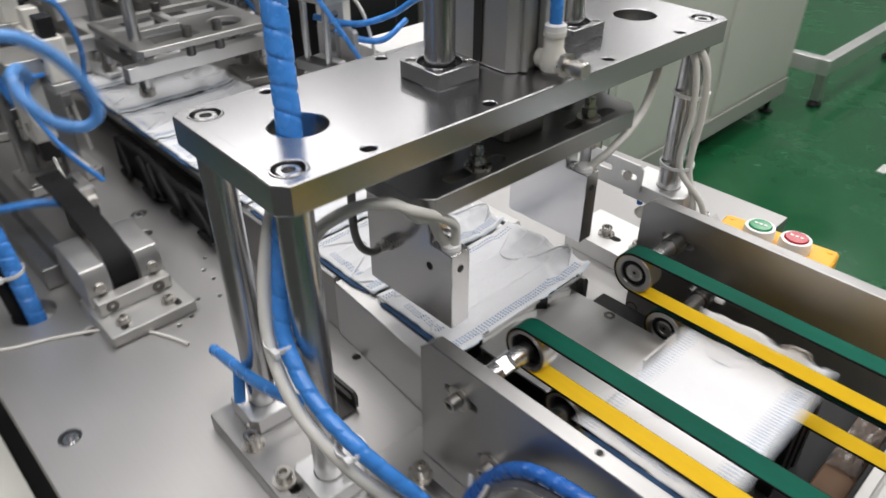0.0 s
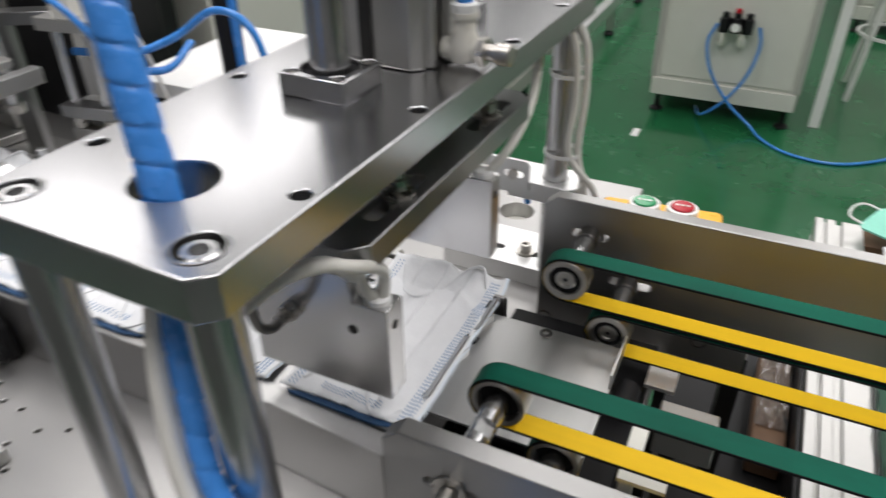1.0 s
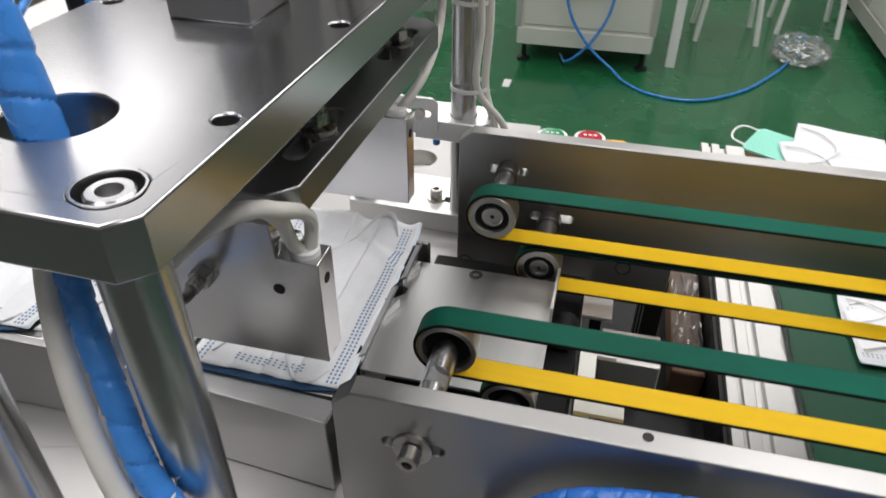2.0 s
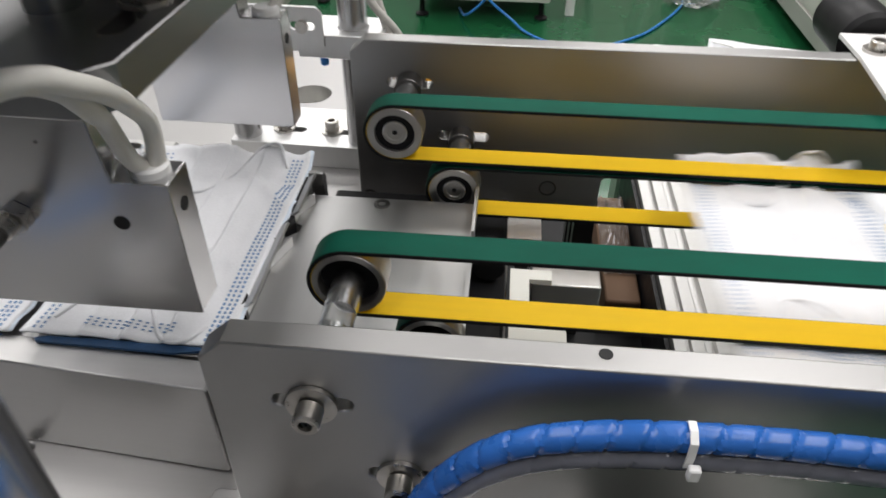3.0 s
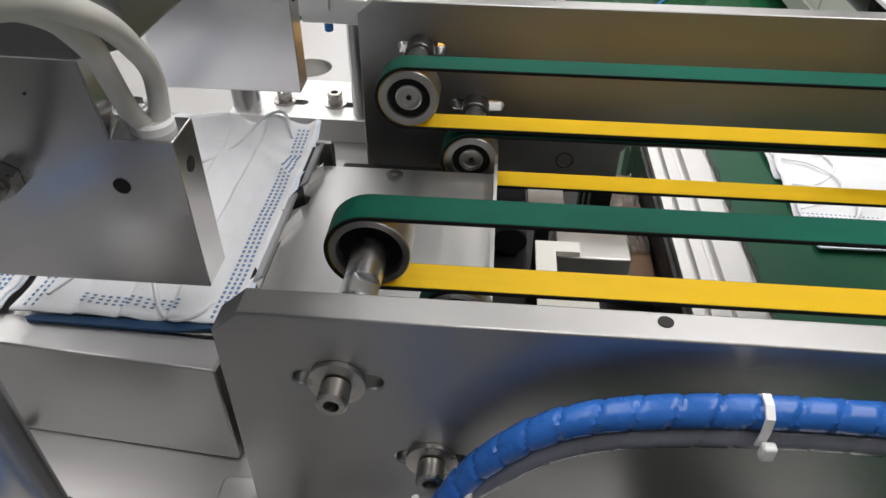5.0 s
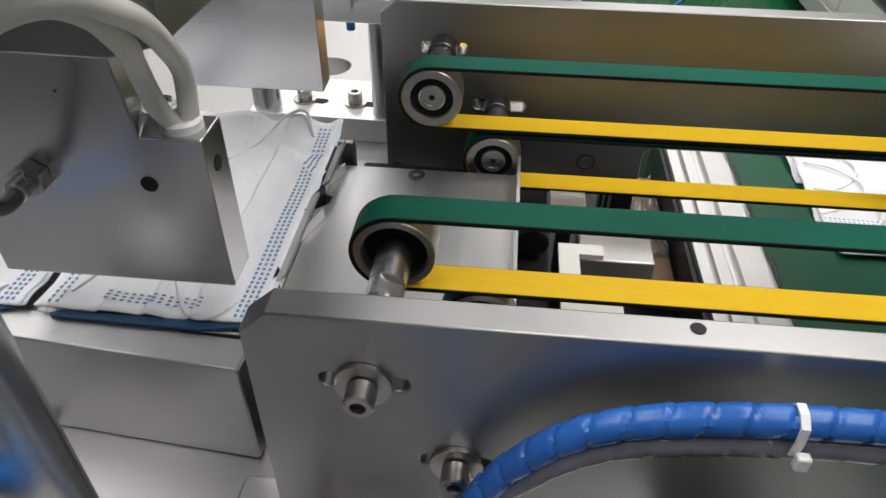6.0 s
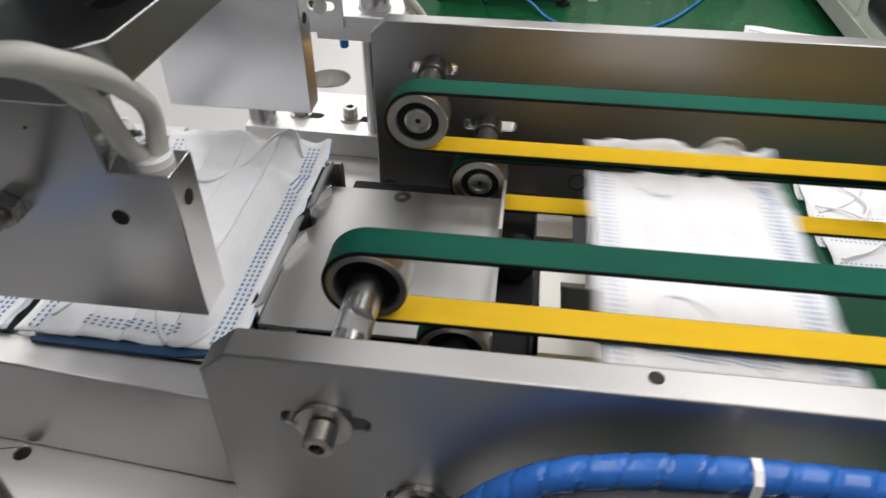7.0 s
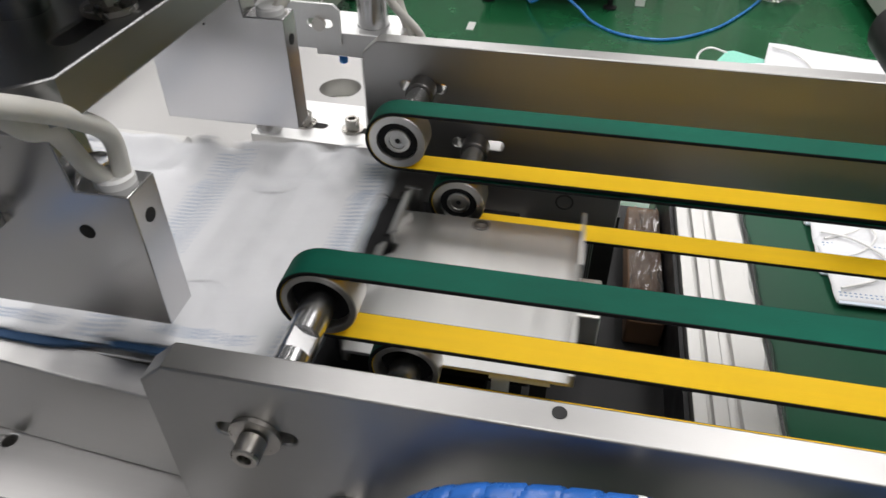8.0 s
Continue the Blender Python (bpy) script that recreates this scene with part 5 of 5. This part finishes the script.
def pick_and_place(m, label):
    """A small upright pick-and-place unit with slides, jaws and tubes."""
    t = thing("pick_unit", label, "machine unit", m, "pick-and-place units")
    part("base", slab(B(), rect(-0.045, 0.045, -0.035, 0.035, 0.004), [ring_pts(a, b, 0.003, 10) for a in (-0.036, 0.036) for b in (-0.026, 0.026)], 0.0, 0.012), ALU, t, bevel=0.001)
    part("back_plate", slab(B(), rect(-0.035, 0.035, 0.0122, 0.15, 0.004), [slot_pts(0, 0.045, 0.03, 0.005), ring_pts(0, 0.12, 0.008, 18)], 0.012, 0.020, "xz"), ALU, t, bevel=0.001)
    part("slide_rail", box(B(), -0.008, 0.008, 0.004, 0.0118, 0.030, 0.145), CHROME, t)
    c = part("carriage", slab(B(), rect(-0.026, 0.026, 0.072, 0.112, 0.003), [], -0.010, 0.0035, "xz"), ALU_WHITE, t, bevel=0.001)
    for a in (-0.018, 0.018):
        for b in (0.079, 0.105):
            part("carriage_screw", turned(B(), [(0.0035, 0), (0.0035, -0.002), (0.0018, -0.002), (0, -0.001)], (a, -0.0101, b), "y", 12), SCREW_DARK, c)
    for x in (-0.020, 0.020):
        r = part("guide_rod", rod(B(), (x, -0.022, 0), "z", 0.0045, 0.045, 0.19), CHROME, t)
        part("collar", rod(B(), (x, -0.022, 0), "z", 0.0085, 0.086, 0.098), SCREW, r)
    part("cross_head", box(B(), -0.034, 0.034, -0.032, -0.0105, 0.098, 0.112), ALU_DARK, t, bevel=0.001)
    part("top_head", box(B(), -0.034, 0.034, -0.032, 0.020, 0.1905, 0.204), ALU, t, bevel=0.001)
    part("air_cylinder", slab(B(), rect(-0.011, 0.011, -0.032, -0.010, 0.003), [], 0.2042, 0.255), IVORY, t, bevel=0.001)
    part("jaw", slab(B(), [(-0.024, 0.030), (-0.014, 0.030), (-0.012, 0.070), (-0.024, 0.070)], [], -0.028, -0.0165, "xz"), SCREW_DARK, t)
    part("jaw", slab(B(), [(0.014, 0.030), (0.024, 0.030), (0.024, 0.070), (0.012, 0.070)], [], -0.028, -0.0165, "xz"), SCREW_DARK, t)
    part("jaw_bar", box(B(), -0.030, 0.030, -0.028, -0.0165, 0.0703, 0.085), ALU, t, bevel=0.001)
    part("fitting", rod(B(), (0, -0.033, 0.24), "y", 0.0045, -0.012, 0.0), CHROME, t)
    part("air_tube", tube(B(), [(0, -0.043, 0.24), (0.012, -0.06, 0.238), (0.04, -0.06, 0.22), (0.06, -0.03, 0.16), (0.062, 0.01, 0.10)], 0.0032, 10, 8), BLUE_TUBE, t)
    part("cable", tube(B(), [(0.02, 0.02, 0.20), (0.035, 0.035, 0.16), (0.05, 0.04, 0.08), (0.055, 0.03, 0.01)], 0.0022, 8, 8), CABLE_WHITE, t)


pick_and_place(pose(-0.52, 0.30, 0.001, 0, 0, 8), "grey pick-and-place unit behind the mask bed")
pick_and_place(pose(-0.80, 0.34, 0.001, 0, 0, -12), "grey pick-and-place unit further up the line")
pick_and_place(pose(-0.66, -0.035, 0.001, 0, 0, 90), "grey pick-and-place unit beside the mask bed")
pick_and_place(pose(-0.86, -0.06, 0.001, 0, 0, 70), "grey pick-and-place unit at the far bed end")
pick_and_place(pose(-0.97, 0.02, 0.16, 0, 0, 0), "grey pick-and-place unit on the feed module")
pick_and_place(pose(-0.95, 0.20, 0.16, 0, 0, 40), "grey pick-and-place unit above the rails")
pick_and_place(pose(-1.10, 0.12, 0.16, 0, 0, 20), "grey pick-and-place unit at the back of the line")

# ---- background machines on the floor ----
def cabinet(name, label, x0, x1, y0, y1, z0, z1, face):
    t = thing(name, label, "machine cabinet")
    part("body", box(B(), x0, x1, y0, y1, z0, z1), CREAM, t, bevel=0.006)
    if face == "-y":
        part("door_panel", box(B(), x0 + 0.03, x1 - 0.03, y0 - 0.006, y0 - 0.0005, z0 + 0.09, z1 - 0.03), CREAM, t, bevel=0.002)
        part("plinth", box(B(), x0 + 0.005, x1 - 0.005, y0 - 0.012, y0 - 0.0005, z0 + 0.002, z0 + 0.075), CREAM, t, bevel=0.002)
        for x in (x0 + 0.008, x1 - 0.008):
            part("corner_profile", box(B(), x - 0.012, x + 0.012, y0 - 0.010, y0 - 0.0006, z0 + 0.08, z1), GREY_TRIM, t)
    else:
        s = 1 if face == "+x" else -1
        xf = x1 if s > 0 else x0
        n = max(1, round((y1 - y0) / 0.62))
        for k in range(n):
            a, b = y0 + (y1 - y0) * k / n + 0.02, y0 + (y1 - y0) * (k + 1) / n - 0.02
            p = part("door_panel", box(B(), min(xf + s * 0.0005, xf + s * 0.007), max(xf + s * 0.0005, xf + s * 0.007), a, b, z0 + 0.09, z1 - 0.03), CREAM, t, bevel=0.002)
            part("latch", turned(B(), [(0.010, 0), (0.010, s * 0.004), (0.006, s * 0.006), (0, s * 0.006)], (xf + s * 0.0075, a + 0.06, (z0 + z1) / 2), "x", 16), SCREW, p)
        part("plinth", box(B(), min(xf, xf + s * 0.012) + 0.0005, max(xf, xf + s * 0.012), y0 + 0.01, y1 - 0.01, z0 + 0.002, z0 + 0.075), GREY_TRIM, t, bevel=0.002)
    for x in (x0 + 0.035, x1 - 0.035):
        for y in (y0 + 0.04, y1 - 0.04):
            part("levelling_foot", turned(B(), [(0, 0), (0.030, 0), (0.030, 0.008), (0.012, 0.018), (0.009, z0 - FLOOR + 0.001)], (x, y, FLOOR), "z", 16), PLASTIC_BLACK, t)
    return t


cabinet("machine_cabinet", "cream panelled machine cabinet on levelling feet", -1.75, -0.862, 0.85, 2.90, FLOOR + 0.09, 0.35, "+x")
cabinet("machine_cabinet", "cream machine cabinet with an air regulator on its front", -0.335, 0.262, 2.93, 3.60, FLOOR + 0.085, 0.45, "-y")
cabinet("machine_cabinet", "cream machine cabinet standing beside the aisle", 1.27, 2.3, 2.0, 4.2, FLOOR + 0.07, 0.45, "-x")
cabinet("machine_cabinet", "cream machine cabinet at the back of the hall", 0.5, 1.15, 4.6, 5.2, FLOOR + 0.08, 0.45, "-y")


def regulator():
    t = thing("air_regulator", "black air regulator with gauge and blue hoses on the cabinet", "air regulator", pose(-0.03, 2.918, -0.425))
    part("bracket", box(B(), -0.06, 0.06, -0.008, 0.0, -0.02, 0.02), PLASTIC_BLACK, t)
    for x in (-0.045, 0.0, 0.045):
        part("body", turned(B(), [(0, -0.028), (0.020, -0.028), (0.020, 0.028), (0.014, 0.03), (0.014, 0.05), (0, 0.05)], (x, -0.035, 0), "z", 18), PLASTIC_BLACK, t, bevel=0.001)
    part("knob_cap", rod(B(), (0.0, -0.035, 0), "z", 0.013, 0.0505, 0.066), RED_BTN, t)
    g = part("gauge", rod(B(), (0.0, 0, 0.0), "y", 0.022, -0.072, -0.056), PLASTIC_BLACK, t)
    part("gauge_face", turned(B(), [(0, -0.0724), (0.018, -0.0724), (0.018, -0.0722)], (0, 0, 0), "y", 20), NYLON, g)
    for x in (-0.045, 0.03):
        part("bowl", turned(B(), [(0.016, 0), (0.016, -0.045), (0.010, -0.055), (0, -0.055)], (x, -0.035, -0.0285), "z", 18), IVORY, t)
    u = thing("air_tube", "blue air hose hanging from the regulator and looping on the floor", "tube")
    y = 2.87
    part("tube_run", tube(B(), [(-0.10, y, -0.42), (-0.125, y, -0.50), (-0.09, y, -0.62), (0.0, y, -0.74), (0.10, y - 0.02, -0.815), (0.165, 2.78, -0.842), (0.28, 2.68, -0.8435), (0.455, 2.665, -0.8435), (0.637, 2.80, -0.8435), (0.77, 2.99, -0.8435), (0.87, 3.18, -0.8435), (0.96, 3.42, -0.8435)], 0.0062, 12, 10), BLUE_TUBE, u)
    part("tube_run", tube(B(), [(0.06, y, -0.42), (0.075, y, -0.50), (0.05, y, -0.62), (-0.02, y, -0.74), (-0.10, y + 0.03, -0.82), (-0.14, 3.05, -0.8435)], 0.0062, 12, 10), BLUE_TUBE, u)
    for x, z in ((-0.25, -0.38), (0.2, -0.38)):
        part("cabinet_latch", turned(B(), [(0.014, 0), (0.014, -0.004), (0.008, -0.006), (0, -0.006)], (x, 2.923, z), "y", 16), SCREW, t)


regulator()


def stool(x, y):
    t = thing("stool", "white metal-legged stool standing by the cabinets", "stool", pose(x, y, FLOOR), "stools")
    for a in range(4):
        c, s = math.cos(math.pi * (0.25 + a / 2)), math.sin(math.pi * (0.25 + a / 2))
        part("leg", tube(B(), [(c * 0.20, s * 0.20, 0), (c * 0.16, s * 0.16, 0.30), (c * 0.12, s * 0.12, 0.60)], 0.013, 10, 4), NYLON, t)
    part("ring", turned(B(), [(0.155, 0), (0.170, 0), (0.170, 0.012), (0.155, 0.012), (0.155, 0)], (0, 0, 0.28), "z", 28), NYLON, t)
    part("seat", turned(B(), [(0, 0), (0.16, 0), (0.165, 0.015), (0.15, 0.03), (0, 0.03)], (0, 0, 0.595), "z", 28), NYLON, t)


stool(0.62, 3.55)
stool(1.02, 3.75)


def floor_things():
    t = thing("white_post", "white square post leaning beside the cabinet", "post")
    part("board", box(B(), 0.335, 0.375, 3.02, 3.05, FLOOR, 0.3, Matrix.Identity(4)), NYLON, t)
    u = thing("low_frame", "low aluminium profile frame on feet across the floor", "frame")
    for y0, y1, x0, x1 in ((3.05, 4.9, -0.80, -0.75), (3.05, 3.10, -1.6, -0.80)):
        part("profile", slab(B(), rect(x0, x1, y0, y1), [], -0.70, -0.63), ALU_WHITE, u, bevel=0.003)
    for y in (3.08, 4.0, 4.8):
        part("frame_leg", box(B(), -0.795, -0.755, y - 0.02, y + 0.02, FLOOR + 0.03, -0.7003), ALU, u)
        part("frame_foot", turned(B(), [(0, 0), (0.03, 0), (0.03, 0.01), (0.012, 0.031), (0, 0.031)], (-0.775, y, FLOOR), "z", 16), PLASTIC_BLACK, u)
    b = thing("plastic_bag", "crumpled clear plastic bag lying on the green floor", "bag")
    bm = bmesh.new()
    bmesh.ops.create_icosphere(bm, subdivisions=4, radius=0.11)
    for v in bm.verts:
        n = noise.noise(v.co * 22) * 0.5 + noise.noise(v.co * 50) * 0.25
        v.co = Vector((v.co.x * (1.1 + 0.4 * n), v.co.y * (1.0 + 0.4 * n), max(-0.05, v.co.z * 0.6 * (1 + 0.6 * n)))) + Vector((0.93, 3.25, FLOOR + 0.052))
    part("film", bm, BAG, b, smooth=False)
    s = thing("paper_scrap", "white scrap lying on the floor", "scrap")
    part("scrap", box(B(), -0.34, -0.31, 2.62, 2.70, FLOOR + 0.0005, FLOOR + 0.004), NYLON, s)


floor_things()


# ---- what moves ----
def mask_path(e):
    """Where a mask is, as the seconds since its hand-over pass."""
    return [(e - 0.10, HOME_X, BED_Z), (e - 0.03, HOME_X + 0.030, BED_Z + 0.002), (e + 0.05, 0.000, BED_Z + 0.010), (e + 0.12, 0.035, BELT_Z - 0.004),
            (e + 0.24, 0.092, BELT_Z), (e + 0.34, 0.144, BELT_Z), (e + 0.44, 0.196, BELT_Z), (e + 1.10, 0.560, BELT_Z), (e + 1.13, 0.600, BELT_Z - 0.03), (e + 1.20, 0.66, -0.20), (e + 1.30, 0.70, FLOOR + 0.002)]


def motions():
    end = 8.0
    for k, m in enumerate(MASKS):
        rows = []
        x = HOME_X - PITCH * k
        rows.append((-2.0, x, BED_Z))
        for j in range(k):
            e = EVENTS[j]
            rows.append((e - 0.07, x, BED_Z))
            x += PITCH
            rows.append((e + 0.06, x, BED_Z))
        rows += mask_path(EVENTS[k])
        keyed = []
        for i in range(int(end * 30) + 1):
            t = i / 30
            if t <= rows[0][0]:
                p = rows[0]
            elif t >= rows[-1][0]:
                p = rows[-1]
            else:
                for a, b in zip(rows, rows[1:]):
                    if a[0] <= t <= b[0]:
                        f = (t - a[0]) / max(1e-6, b[0] - a[0])
                        p = (t, a[1] + (b[1] - a[1]) * f, a[2] + (b[2] - a[2]) * f)
                        break
            keyed.append((t, p[1], p[2]))
        slim = [r for i, r in enumerate(keyed) if i in (0, len(keyed) - 1) or r[1:] != keyed[i - 1][1:] or r[1:] != keyed[i + 1][1:]]
        walk(m, [(t, pose(px, MASK_Y, pz)) for t, px, pz in slim])
    # the shuttle draws back with each mask and returns under it
    rows = [(0.0, 0.0)]
    for e in EVENTS:
        for dt, s in ((-0.10, 0.0), (-0.03, 0.048), (0.0, 0.058), (0.034, 0.020), (0.067, 0.0)):
            if 0 < e + dt < end:
                rows.append((round((e + dt) * 30) / 30, s))
    rows.append((end, 0.058))
    walk(SHUTTLE, [(t, pose(s, 0, 0)) for t, s in rows])
    # pulleys turn with the running belts
    for n, p in enumerate(PULLEYS):
        home = p.matrix_basis.copy()
        c = home.translation.copy()
        way = 1 if abs(c.z - UP[1]) < 1e-4 else -1
        walk(p, [(i / 30, pose(c.x, c.y, c.z, 0, way * (-66.0 * i % 360), 0)) for i in range(int(end * 30) + 1)])
    # the transfer gantry dips to the bed and lifts, the air loop swings with it
    walk(GANTRY, [(0.0, pose(0, 0, 0)), (0.1, pose(0, 0, -0.004)), (0.2, pose(0, 0, -0.018)), (0.3, pose(0, 0, -0.030)), (0.4, pose(0, 0, -0.030)), (0.5, pose(0, 0, -0.012)), (0.6, pose(0, 0, 0.004)), (end, pose(0, 0, 0.004))])
    walk(AIR_LOOP[0], [(0.0, pose(0, 0, 0)), (0.1, pose(0, 0.045, 0.018)), (0.2, pose(0, 0.058, 0.022)), (0.3, pose(0, 0.063, 0.022)), (end, pose(0, 0.063, 0.022))])
    # link block slides in at the start and stays
    walk(LINK, [(0.0, pose(-0.515, -0.058, 0.0)), (0.067, pose(-0.475, -0.050, 0.0)), (0.1, pose(-0.455, -0.048, 0.0)), (end, pose(-0.455, -0.048, 0.0))])


motions()
